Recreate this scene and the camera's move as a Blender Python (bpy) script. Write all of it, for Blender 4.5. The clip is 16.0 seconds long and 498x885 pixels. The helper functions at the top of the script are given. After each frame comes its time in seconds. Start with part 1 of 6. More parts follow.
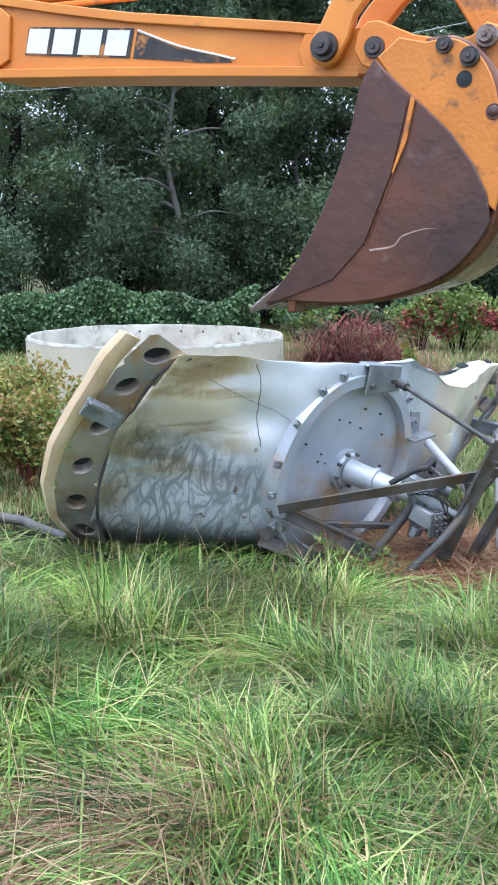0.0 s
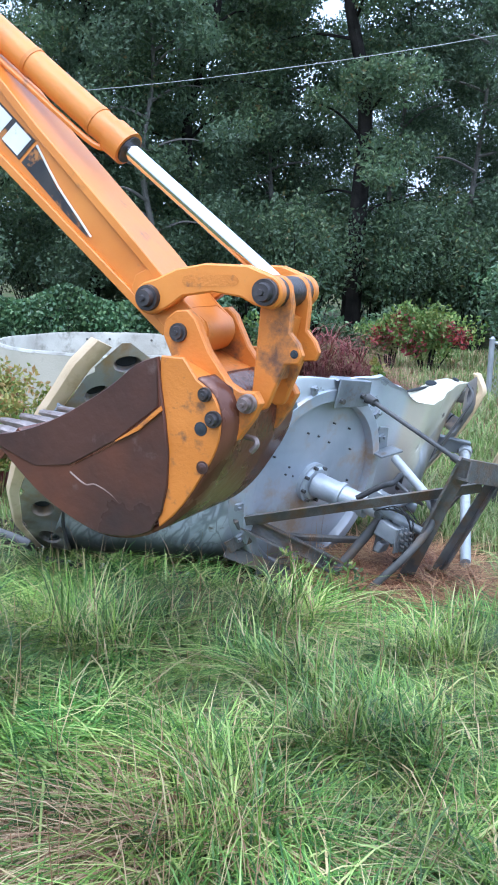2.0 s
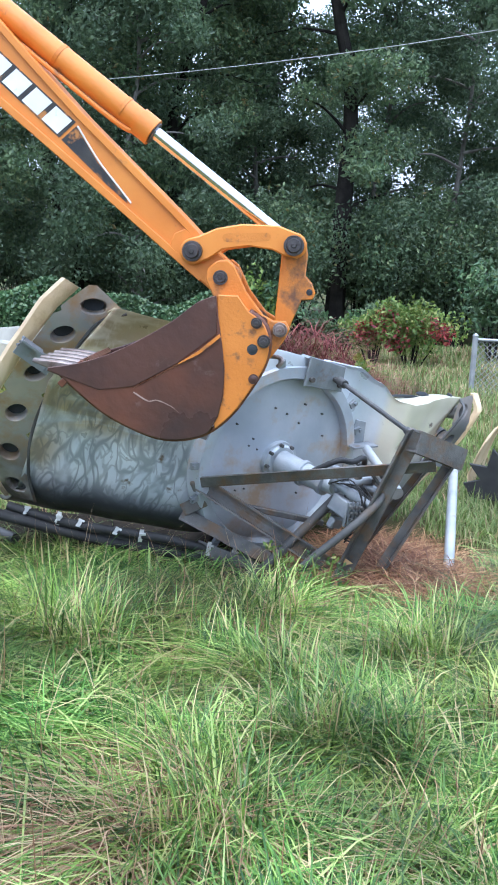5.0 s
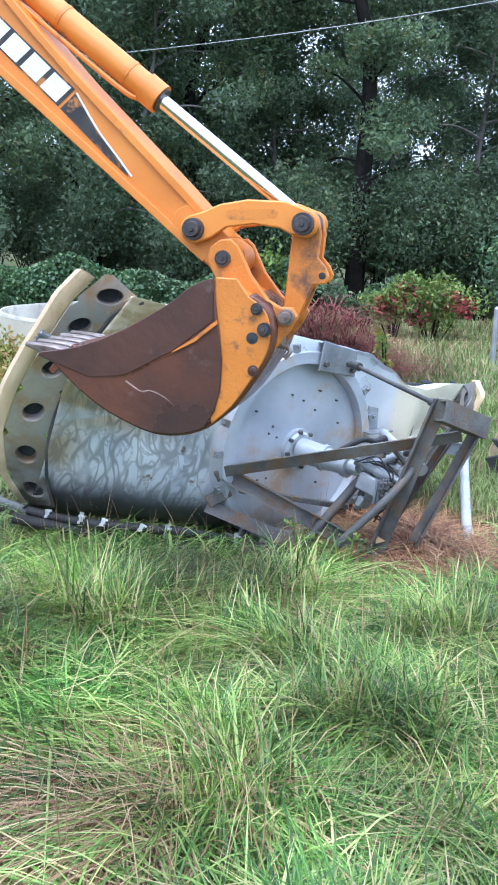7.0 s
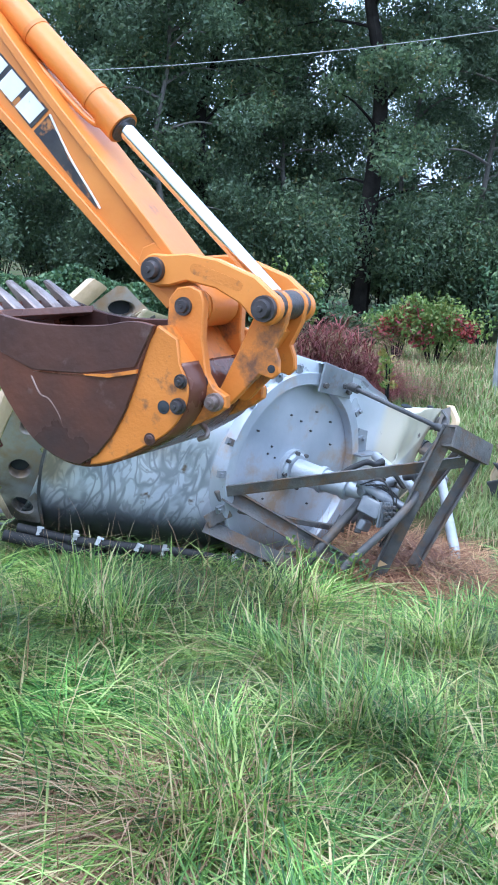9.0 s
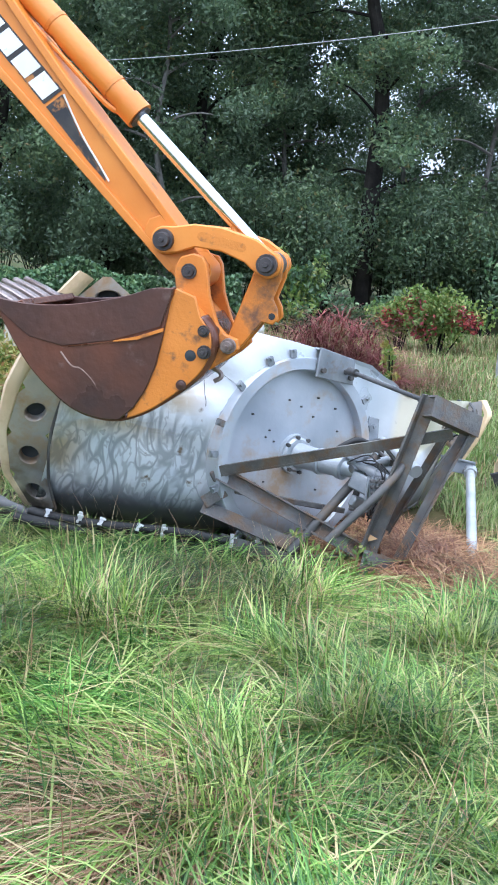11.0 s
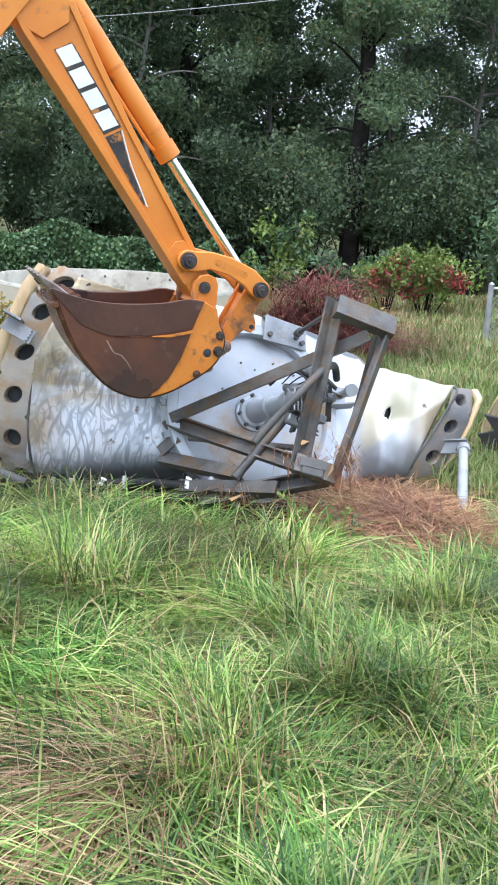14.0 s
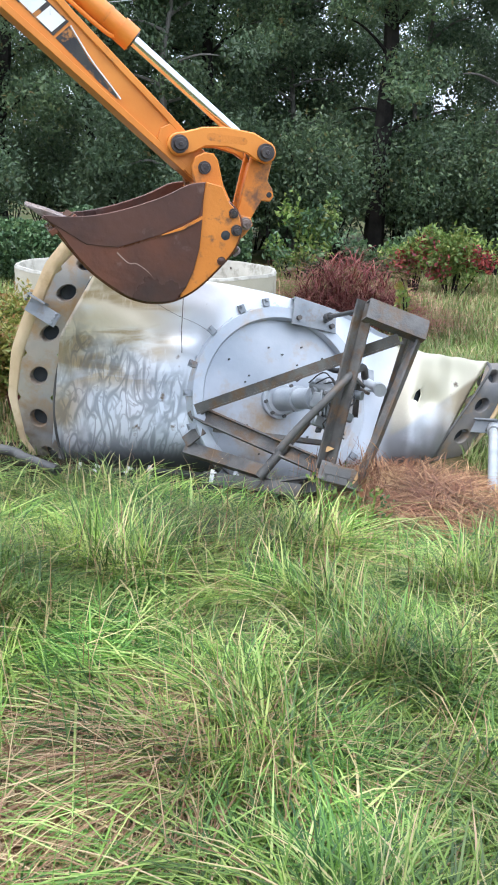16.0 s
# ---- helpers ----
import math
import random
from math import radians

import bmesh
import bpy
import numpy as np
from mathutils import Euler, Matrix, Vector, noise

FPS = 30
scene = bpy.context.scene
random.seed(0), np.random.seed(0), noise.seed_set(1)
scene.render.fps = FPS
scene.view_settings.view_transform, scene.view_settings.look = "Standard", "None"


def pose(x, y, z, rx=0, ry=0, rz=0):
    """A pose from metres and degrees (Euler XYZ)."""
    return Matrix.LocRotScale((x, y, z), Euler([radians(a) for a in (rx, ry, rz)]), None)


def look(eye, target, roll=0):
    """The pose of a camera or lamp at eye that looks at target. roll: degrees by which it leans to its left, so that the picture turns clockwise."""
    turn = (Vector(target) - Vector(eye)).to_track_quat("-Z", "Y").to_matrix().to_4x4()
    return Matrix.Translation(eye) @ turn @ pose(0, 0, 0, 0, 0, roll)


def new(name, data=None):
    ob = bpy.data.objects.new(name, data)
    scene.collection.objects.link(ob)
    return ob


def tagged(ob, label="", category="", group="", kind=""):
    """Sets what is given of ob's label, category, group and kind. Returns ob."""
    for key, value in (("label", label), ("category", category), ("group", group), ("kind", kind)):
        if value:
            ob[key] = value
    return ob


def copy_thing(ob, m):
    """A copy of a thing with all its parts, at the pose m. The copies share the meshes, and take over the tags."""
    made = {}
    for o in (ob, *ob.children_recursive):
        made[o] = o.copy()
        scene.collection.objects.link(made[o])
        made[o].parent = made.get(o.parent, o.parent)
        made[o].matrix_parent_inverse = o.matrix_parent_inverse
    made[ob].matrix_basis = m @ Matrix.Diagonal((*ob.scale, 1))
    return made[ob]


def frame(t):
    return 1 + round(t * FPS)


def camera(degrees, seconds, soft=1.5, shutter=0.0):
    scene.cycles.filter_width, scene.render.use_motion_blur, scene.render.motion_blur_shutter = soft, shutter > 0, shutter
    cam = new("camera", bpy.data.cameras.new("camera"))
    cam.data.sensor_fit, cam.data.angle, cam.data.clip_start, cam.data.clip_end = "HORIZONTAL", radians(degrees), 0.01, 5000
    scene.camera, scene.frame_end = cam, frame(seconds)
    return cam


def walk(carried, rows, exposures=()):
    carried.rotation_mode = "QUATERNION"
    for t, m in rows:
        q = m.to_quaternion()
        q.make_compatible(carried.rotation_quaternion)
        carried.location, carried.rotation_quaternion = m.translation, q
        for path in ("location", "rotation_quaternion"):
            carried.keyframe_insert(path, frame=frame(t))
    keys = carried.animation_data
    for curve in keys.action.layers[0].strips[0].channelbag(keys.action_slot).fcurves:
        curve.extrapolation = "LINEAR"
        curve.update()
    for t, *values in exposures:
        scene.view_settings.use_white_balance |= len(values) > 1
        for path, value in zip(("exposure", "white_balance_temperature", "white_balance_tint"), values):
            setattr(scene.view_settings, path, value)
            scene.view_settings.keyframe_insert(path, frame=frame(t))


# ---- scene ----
cam = camera(29.0, 16.0, 1.9)
PATH = [
    (0.0, pose(0.000, -0.000, 1.500, 78.50, -0.00, -0.00)),
    (0.5, pose(0.002, 0.000, 1.498, 78.51, -0.15, -0.33)),
    (1.0, pose(-0.002, -0.000, 1.502, 78.97, -0.62, -0.92)),
    (1.5, pose(-0.008, -0.003, 1.500, 79.14, -1.12, -1.30)),
    (2.0, pose(-0.012, -0.005, 1.500, 79.22, -1.89, -1.66)),
    (2.5, pose(-0.020, -0.018, 1.505, 79.48, -2.20, -1.86)),
    (3.0, pose(-0.020, -0.014, 1.506, 79.57, -2.15, -1.76)),
    (3.5, pose(-0.020, -0.011, 1.502, 79.23, -2.33, -1.88)),
    (4.0, pose(-0.020, -0.014, 1.501, 79.05, -2.54, -2.63)),
    (6.5, pose(-0.025, -0.004, 1.503, 78.02, -2.17, -2.00)),
    (7.0, pose(-0.025, 0.009, 1.501, 77.43, -1.99, -1.52)),
    (7.5, pose(-0.039, -0.002, 1.504, 77.52, -2.84, -1.40)),
    (8.0, pose(-0.046, -0.016, 1.510, 78.30, -3.60, -1.21)),
    (8.5, pose(-0.052, -0.010, 1.509, 78.36, -3.81, -1.24)),
    (11.0, pose(-0.065, 0.015, 1.507, 77.87, -3.62, -1.16)),
    (11.5, pose(-0.065, 0.032, 1.506, 76.90, -3.66, -1.48)),
    (12.0, pose(-0.057, 0.044, 1.503, 76.02, -3.31, -1.91)),
    (12.5, pose(-0.055, 0.040, 1.503, 75.71, -3.15, -2.17)),
    (13.0, pose(-0.059, 0.035, 1.501, 75.76, -3.48, -2.24)),
    (13.5, pose(-0.053, 0.036, 1.498, 75.83, -3.37, -2.19)),
    (14.0, pose(-0.051, 0.036, 1.499, 75.72, -3.15, -1.93)),
    (14.5, pose(-0.053, 0.033, 1.497, 75.82, -2.68, -1.48)),
    (15.0, pose(-0.043, 0.027, 1.493, 75.54, -1.97, -1.21)),
    (15.5, pose(-0.048, 0.028, 1.492, 75.13, -1.81, -0.96)),
    (16.0, pose(-0.053, 0.041, 1.489, 74.76, -1.93, -0.56)),
]
walk(cam, PATH, [(0.0, 0.11, 5950, 10), (1.0, 0.13, 5750, 10), (2.5, 0.07, 5400, 10), (4.2, 0.11, 5700, 10), (6.5, 0.25, 5750, 10), (8.0, 0.21, 5300, 10), (8.7, 0.15, 5300, 10), (11.0, 0.19, 5850, 10), (12.0, 0.19, 6150, 10), (13.5, 0.11, 6350, 10), (16.0, 0.09, 6450, 10)])

# ---- light: an overcast sky with a weak, very soft sun ----
world = bpy.data.worlds.new("overcast_sky")
scene.world = world
world.use_nodes = True
wn = world.node_tree
sky = wn.nodes.new("ShaderNodeTexSky")
sky.sky_type, sky.sun_disc = "NISHITA", False
sky.sun_elevation, sky.sun_rotation = radians(67), radians(203)
sky.dust_density, sky.air_density = 4.0, 1.0
veil = wn.nodes.new("ShaderNodeMix")
veil.data_type, veil.inputs[0].default_value = "RGBA", 0.75
veil.inputs[7].default_value = (9.9, 11.2, 13.5, 1)
wn.links.new(sky.outputs[0], veil.inputs[6])
# an overcast sky is about three times as bright overhead as at the horizon
where = wn.nodes.new("ShaderNodeTexCoord")
split = wn.nodes.new("ShaderNodeSeparateXYZ")
wn.links.new(where.outputs["Generated"], split.inputs[0])
rise = wn.nodes.new("ShaderNodeMapRange")
rise.inputs[1].default_value, rise.inputs[2].default_value, rise.inputs[3].default_value, rise.inputs[4].default_value = 0.0, 1.0, 0.52, 1.86
wn.links.new(split.outputs["Z"], rise.inputs[0])
dome = wn.nodes.new("ShaderNodeVectorMath")
dome.operation = "SCALE"
wn.links.new(veil.outputs[2], dome.inputs[0])
wn.links.new(rise.outputs[0], dome.inputs["Scale"])
wn.links.new(dome.outputs[0], wn.nodes["Background"].inputs[0])
wn.nodes["Background"].inputs[1].default_value = 0.19
sun = new("sun", bpy.data.lights.new("sun", "SUN"))
sun.data.energy, sun.data.angle, sun.data.color = 1.2, radians(30), (1.0, 0.98, 0.95)
sun.matrix_basis = look((-1.5, -3.5, 9), (0, 0, 0))

# ---- materials ----


def nodes_of(m):
    return m.node_tree.nodes, m.node_tree.links


def surface(name, a, b, rough=0.6, metal=0.0, scale=6.0, spot=None, spot_at=(0.55, 0.7), spot_scale=2.0, fine=60.0, bump=0.15, rough_var=0.15, island=0.0):
    """Two colours mixed by a broad noise, a third in patches, fine grain in the relief."""
    m = bpy.data.materials.new(name)
    m.use_nodes = True
    n, l = nodes_of(m)
    p = n["Principled BSDF"]
    co = n.new("ShaderNodeTexCoord")
    t1 = n.new("ShaderNodeTexNoise")
    t1.inputs["Scale"].default_value, t1.inputs["Detail"].default_value = scale, 6
    l.new(co.outputs["Object"], t1.inputs["Vector"])
    ramp = n.new("ShaderNodeMapRange")
    ramp.inputs[1].default_value, ramp.inputs[2].default_value = 0.35, 0.65
    l.new(t1.outputs[0], ramp.inputs[0])
    mix = n.new("ShaderNodeMix")
    mix.data_type = "RGBA"
    mix.inputs[6].default_value, mix.inputs[7].default_value = (*a, 1), (*b, 1)
    l.new(ramp.outputs[0], mix.inputs[0])
    col = mix.outputs[2]
    if spot:
        t2 = n.new("ShaderNodeTexNoise")
        t2.inputs["Scale"].default_value, t2.inputs["Detail"].default_value = spot_scale, 8
        t2.inputs["Roughness"].default_value = 0.65
        l.new(co.outputs["Object"], t2.inputs["Vector"])
        r2 = n.new("ShaderNodeMapRange")
        r2.inputs[1].default_value, r2.inputs[2].default_value = spot_at
        l.new(t2.outputs[0], r2.inputs[0])
        mx = n.new("ShaderNodeMix")
        mx.data_type = "RGBA"
        mx.inputs[7].default_value = (*spot, 1)
        l.new(r2.outputs[0], mx.inputs[0])
        l.new(col, mx.inputs[6])
        col = mx.outputs[2]
    if island:
        geo = n.new("ShaderNodeNewGeometry")
        hv = n.new("ShaderNodeHueSaturation")
        mr = n.new("ShaderNodeMapRange")
        mr.inputs[3].default_value, mr.inputs[4].default_value = 1 - island, 1 + island
        l.new(geo.outputs["Random Per Island"], mr.inputs[0])
        l.new(mr.outputs[0], hv.inputs["Value"])
        l.new(col, hv.inputs["Color"])
        col = hv.outputs[0]
    l.new(col, p.inputs["Base Color"])
    t3 = n.new("ShaderNodeTexNoise")
    t3.inputs["Scale"].default_value, t3.inputs["Detail"].default_value = fine, 4
    l.new(co.outputs["Object"], t3.inputs["Vector"])
    bp = n.new("ShaderNodeBump")
    bp.inputs["Strength"].default_value, bp.inputs["Distance"].default_value = bump, 0.01
    l.new(t3.outputs[0], bp.inputs["Height"])
    l.new(bp.outputs[0], p.inputs["Normal"])
    rr = n.new("ShaderNodeMapRange")
    rr.inputs[3].default_value, rr.inputs[4].default_value = max(0.05, rough - rough_var), min(1, rough + rough_var)
    l.new(t1.outputs[0], rr.inputs[0])
    l.new(rr.outputs[0], p.inputs["Roughness"])
    p.inputs["Metallic"].default_value = metal
    return m


def leafy(name, stops, rough=0.55, through_light=0.3, value=0.35, hue=0.015):
    """Leaves and blades: each takes a colour of its own from the ramp, and lets some light through."""
    m = bpy.data.materials.new(name)
    m.use_nodes = True
    n, l = nodes_of(m)
    p = n["Principled BSDF"]
    geo = n.new("ShaderNodeNewGeometry")
    ramp = n.new("ShaderNodeValToRGB")
    while len(ramp.color_ramp.elements) < len(stops):
        ramp.color_ramp.elements.new(0.5)
    for e, (at, c) in zip(ramp.color_ramp.elements, stops):
        e.position, e.color = at, (*c, 1)
    l.new(geo.outputs["Random Per Island"], ramp.inputs[0])
    co = n.new("ShaderNodeTexCoord")
    t1 = n.new("ShaderNodeTexNoise")
    t1.inputs["Scale"].default_value = 1.3
    l.new(co.outputs["Object"], t1.inputs["Vector"])
    mr = n.new("ShaderNodeMapRange")
    mr.inputs[1].default_value, mr.inputs[2].default_value = 0.3, 0.7
    mr.inputs[3].default_value, mr.inputs[4].default_value = 1 - value, 1 + value
    l.new(t1.outputs[0], mr.inputs[0])
    hv = n.new("ShaderNodeHueSaturation")
    l.new(mr.outputs[0], hv.inputs["Value"])
    t2 = n.new("ShaderNodeTexNoise")
    t2.inputs["Scale"].default_value, t2.inputs["Detail"].default_value = 2.2, 3
    shift = n.new("ShaderNodeVectorMath")
    shift.inputs[1].default_value = (7.3, 2.1, 4.4)
    l.new(co.outputs["Object"], shift.inputs[0])
    l.new(shift.outputs[0], t2.inputs["Vector"])
    mh = n.new("ShaderNodeMapRange")
    mh.inputs[1].default_value, mh.inputs[2].default_value = 0.32, 0.68
    mh.inputs[3].default_value, mh.inputs[4].default_value = 0.5 - hue, 0.5 + 0.3 * hue
    l.new(t2.outputs[0], mh.inputs[0])
    l.new(mh.outputs[0], hv.inputs["Hue"])
    l.new(ramp.outputs[0], hv.inputs["Color"])
    l.new(hv.outputs[0], p.inputs["Base Color"])
    p.inputs["Roughness"].default_value = rough
    tr = n.new("ShaderNodeBsdfTranslucent")
    l.new(hv.outputs[0], tr.inputs[0])
    ms = n.new("ShaderNodeMixShader")
    ms.inputs[0].default_value = through_light
    l.new(p.outputs[0], ms.inputs[1])
    l.new(tr.outputs[0], ms.inputs[2])
    l.new(ms.outputs[0], n["Material Output"].inputs[0])
    return m


def dish_skin():
    """Pale blue-grey weathered skin: cream and ochre stains near the top and the ends, and a net of dark algae veins low down."""
    m = surface("weathered_skin", (0.56, 0.61, 0.67), (0.72, 0.75, 0.79), 0.32, 0.3, 2.5, fine=35, bump=0.12)
    n, l = nodes_of(m)
    p = n["Principled BSDF"]
    base = p.inputs["Base Color"].links[0].from_socket
    co = n.new("ShaderNodeTexCoord")
    sep = n.new("ShaderNodeSeparateXYZ")
    l.new(co.outputs["Object"], sep.inputs[0])

    def span(sock, lo, hi):
        r = n.new("ShaderNodeMapRange")
        r.interpolation_type = "SMOOTHSTEP"
        r.inputs[1].default_value, r.inputs[2].default_value = lo, hi
        l.new(sock, r.inputs[0])
        return r.outputs[0]

    def times(a, b, op="MULTIPLY"):
        r = n.new("ShaderNodeMath")
        r.operation, r.use_clamp = op, True
        for i, s in enumerate((a, b)):
            if isinstance(s, (int, float)):
                r.inputs[i].default_value = s
            else:
                l.new(s, r.inputs[i])
        return r.outputs[0]

    def noisy(scale, lo, hi, stretch=(1, 1, 1), warp=0.0):
        mp = n.new("ShaderNodeMapping")
        mp.inputs["Scale"].default_value = stretch
        l.new(co.outputs["Object"], mp.inputs[0])
        t = n.new("ShaderNodeTexNoise")
        t.inputs["Scale"].default_value, t.inputs["Detail"].default_value, t.inputs["Distortion"].default_value = scale, 7, warp
        l.new(mp.outputs[0], t.inputs["Vector"])
        return span(t.outputs[0], lo, hi)

    def over(under, colour, mask):
        mx = n.new("ShaderNodeMix")
        mx.data_type = "RGBA"
        mx.inputs[7].default_value = (*colour, 1)
        l.new(under, mx.inputs[6])
        l.new(mask, mx.inputs[0])
        return mx.outputs[2]

    x, z = sep.outputs["X"], sep.outputs["Z"]
    c = base
    # pale cream wash on the upper part of the left lobe and on the right lobe
    c = over(c, (0.72, 0.64, 0.49), times(times(span(z, 0.02, 0.42), span(x, -0.5, -0.85)), noisy(2.6, 0.28, 0.52, (0.6, 1, 1.8))))
    c = over(c, (0.72, 0.62, 0.42), times(times(span(z, 0.56, 0.64), span(x, -0.6, -0.75)), 0.85))
    slope = n.new("ShaderNodeMath")
    slope.operation = "MULTIPLY_ADD"
    slope.inputs[1].default_value = -0.74
    l.new(x, slope.inputs[0])
    l.new(z, slope.inputs[2])
    c = over(c, (0.45, 0.38, 0.27), times(times(span(x, 0.75, 1.1), noisy(2.5, 0.3, 0.6)), span(z, -0.35, 0.0)))
    c = over(c, (0.80, 0.75, 0.60), times(times(span(slope.outputs[0], -0.70, -0.66), span(x, 0.70, 0.76)), noisy(3.0, 0.1, 0.35)))
    c = over(c, (0.70, 0.66, 0.52), times(times(span(z, 0.28, 0.36), span(x, 0.72, 0.9)), 0.9))
    # ochre runs
    c = over(c, (0.43, 0.33, 0.19), times(times(span(x, -0.55, -0.8), span(z, -0.05, 0.12)), times(noisy(3.2, 0.45, 0.60, (0.5, 1, 2.2), 0.5), noisy(20.0, 0.15, 0.5, (2.2, 1, 0.5)))))
    c = over(c, (0.40, 0.33, 0.24), times(span(x, -1.08, -1.25), noisy(4.0, 0.4, 0.7)))
    # grey low on the right lobe: dirt plus shade put into the colour
    c = over(c, (0.22, 0.22, 0.22), times(times(span(x, 0.9, 1.1), span(z, 0.1, -0.2)), noisy(3.0, 0.35, 0.65)))
    # veins: thin wandering lines drawn out along the slope
    def lines(scale, stretch, tilt, width, seed):
        mp = n.new("ShaderNodeMapping")
        mp.inputs["Scale"].default_value = stretch
        mp.inputs["Rotation"].default_value = (0, radians(tilt), 0)
        mp.inputs["Location"].default_value = (seed, seed * 0.7, 0)
        l.new(co.outputs["Object"], mp.inputs[0])
        t = n.new("ShaderNodeTexNoise")
        t.inputs["Scale"].default_value, t.inputs["Detail"].default_value, t.inputs["Distortion"].default_value = scale, 2.0, 0.7
        l.new(mp.outputs[0], t.inputs["Vector"])
        d = n.new("ShaderNodeMath")
        d.operation = "SUBTRACT"
        d.inputs[1].default_value = 0.5
        l.new(t.outputs[0], d.inputs[0])
        e = n.new("ShaderNodeMath")
        e.operation = "ABSOLUTE"
        l.new(d.outputs[0], e.inputs[0])
        return span(e.outputs[0], width, width * 0.15)

    veins = times(times(lines(4.4, (1.6, 0.5, 0.8), -30, 0.065, 0.0), lines(5.2, (1.8, 0.5, 0.6), 8, 0.05, 3.1), "MAXIMUM"), times(lines(9.0, (1.6, 0.5, 0.7), -15, 0.05, 5.3), 0.7), "MAXIMUM")
    veins = times(veins, noisy(5.0, 0.28, 0.52))
    # the veined patch lies below a line that falls towards the plate
    fall = n.new("ShaderNodeMath")
    fall.operation = "MULTIPLY_ADD"
    fall.inputs[1].default_value = 0.42
    l.new(x, fall.inputs[0])
    l.new(z, fall.inputs[2])
    place = times(times(span(fall.outputs[0], -0.08, -0.22), span(x, -0.47, -0.60)), span(x, -1.45, -1.15))
    c = over(c, (0.06, 0.075, 0.09), times(times(veins, place), 0.55))
    smear = times(times(span(fall.outputs[0], -0.06, -0.20), span(fall.outputs[0], -0.42, -0.24)), times(span(x, -0.45, -0.6), noisy(4.0, 0.40, 0.62, (0.6, 1, 1.6), 0.5)))
    c = over(c, (0.12, 0.145, 0.17), times(smear, 0.35))
    # dirt and algae along the underside, with its shade put into the colour
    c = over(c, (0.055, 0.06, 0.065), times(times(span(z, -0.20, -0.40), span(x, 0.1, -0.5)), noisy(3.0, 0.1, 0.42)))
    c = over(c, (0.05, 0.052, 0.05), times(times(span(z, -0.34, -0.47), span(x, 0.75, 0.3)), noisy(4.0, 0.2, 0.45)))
    # the right lobe greys downwards, part dirt and part painted shade
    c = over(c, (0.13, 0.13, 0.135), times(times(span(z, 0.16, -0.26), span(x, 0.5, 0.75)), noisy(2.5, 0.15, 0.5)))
    # a few scuffs and rust specks
    c = over(c, (0.16, 0.12, 0.09), noisy(9.0, 0.68, 0.76))
    l.new(c, p.inputs["Base Color"])
    return m


M_SKIN = dish_skin()
M_PLATE = surface("plate_grey", (0.35, 0.39, 0.44), (0.50, 0.53, 0.57), 0.40, 0.3, 2.5, (0.44, 0.33, 0.23), (0.52, 0.68), 3.6, 40, 0.1)


def darkened_low(m, z0, z1, colour):
    """Blotchy dark colour over the low end of a thing."""
    n, l = nodes_of(m)
    p = n["Principled BSDF"]
    base = p.inputs["Base Color"].links[0].from_socket
    co, sep, t = n.new("ShaderNodeTexCoord"), n.new("ShaderNodeSeparateXYZ"), n.new("ShaderNodeTexNoise")
    l.new(co.outputs["Object"], sep.inputs[0])
    l.new(co.outputs["Object"], t.inputs["Vector"])
    t.inputs["Scale"].default_value, t.inputs["Detail"].default_value = 5.0, 8
    low, spot, both, mix = n.new("ShaderNodeMapRange"), n.new("ShaderNodeMapRange"), n.new("ShaderNodeMath"), n.new("ShaderNodeMix")
    low.inputs[1].default_value, low.inputs[2].default_value = z0, z1
    spot.inputs[1].default_value, spot.inputs[2].default_value = 0.3, 0.5
    l.new(sep.outputs["Z"], low.inputs[0])
    l.new(t.outputs[0], spot.inputs[0])
    both.operation = "MULTIPLY"
    l.new(low.outputs[0], both.inputs[0])
    l.new(spot.outputs[0], both.inputs[1])
    mix.data_type = "RGBA"
    mix.inputs[7].default_value = (*colour, 1)
    l.new(both.outputs[0], mix.inputs[0])
    l.new(base, mix.inputs[6])
    l.new(mix.outputs[2], p.inputs["Base Color"])


darkened_low(M_PLATE, -0.30, -0.50, (0.05, 0.042, 0.035))
M_FRAME = surface("weathered_frame_steel", (0.065, 0.063, 0.062), (0.16, 0.153, 0.145), 0.55, 0.25, 7.0, (0.14, 0.09, 0.055), (0.46, 0.62), 9.0, 80, 0.35)
M_BAND = surface("band_grey", (0.30, 0.30, 0.30), (0.50, 0.44, 0.36), 0.45, 0.4, 3.0, (0.40, 0.26, 0.14), (0.44, 0.62), 5.0, 40, 0.12)
M_BANDDARK = surface("dark_band", (0.13, 0.13, 0.135), (0.30, 0.26, 0.22), 0.5, 0.15, 3.0, (0.34, 0.22, 0.12), (0.50, 0.66), 5.0, 40, 0.12)
M_CREAM = surface("cream_edge", (0.56, 0.40, 0.22), (0.69, 0.55, 0.36), 0.7, 0.0, 3.0, (0.36, 0.24, 0.12), (0.56, 0.75), 4.0, 70, 0.25)
darkened_low(M_BAND, -0.02, -0.40, (0.07, 0.06, 0.05))
darkened_low(M_CREAM, -0.10, -0.50, (0.12, 0.09, 0.06))
M_GALV = surface("grey_steel", (0.20, 0.22, 0.24), (0.32, 0.34, 0.36), 0.5, 0.5, 8.0, (0.20, 0.13, 0.08), (0.58, 0.72), 5.0, 80, 0.15)
M_DARKSTEEL = surface("dark_weathered_steel", (0.055, 0.055, 0.055), (0.125, 0.122, 0.118), 0.6, 0.3, 7.0, (0.16, 0.11, 0.07), (0.55, 0.72), 6.0, 90, 0.25)
M_SHAFT = surface("pale_cast_metal", (0.38, 0.42, 0.46), (0.50, 0.53, 0.56), 0.45, 0.35, 9.0, (0.22, 0.2, 0.18), (0.6, 0.75), 9.0, 80, 0.2)
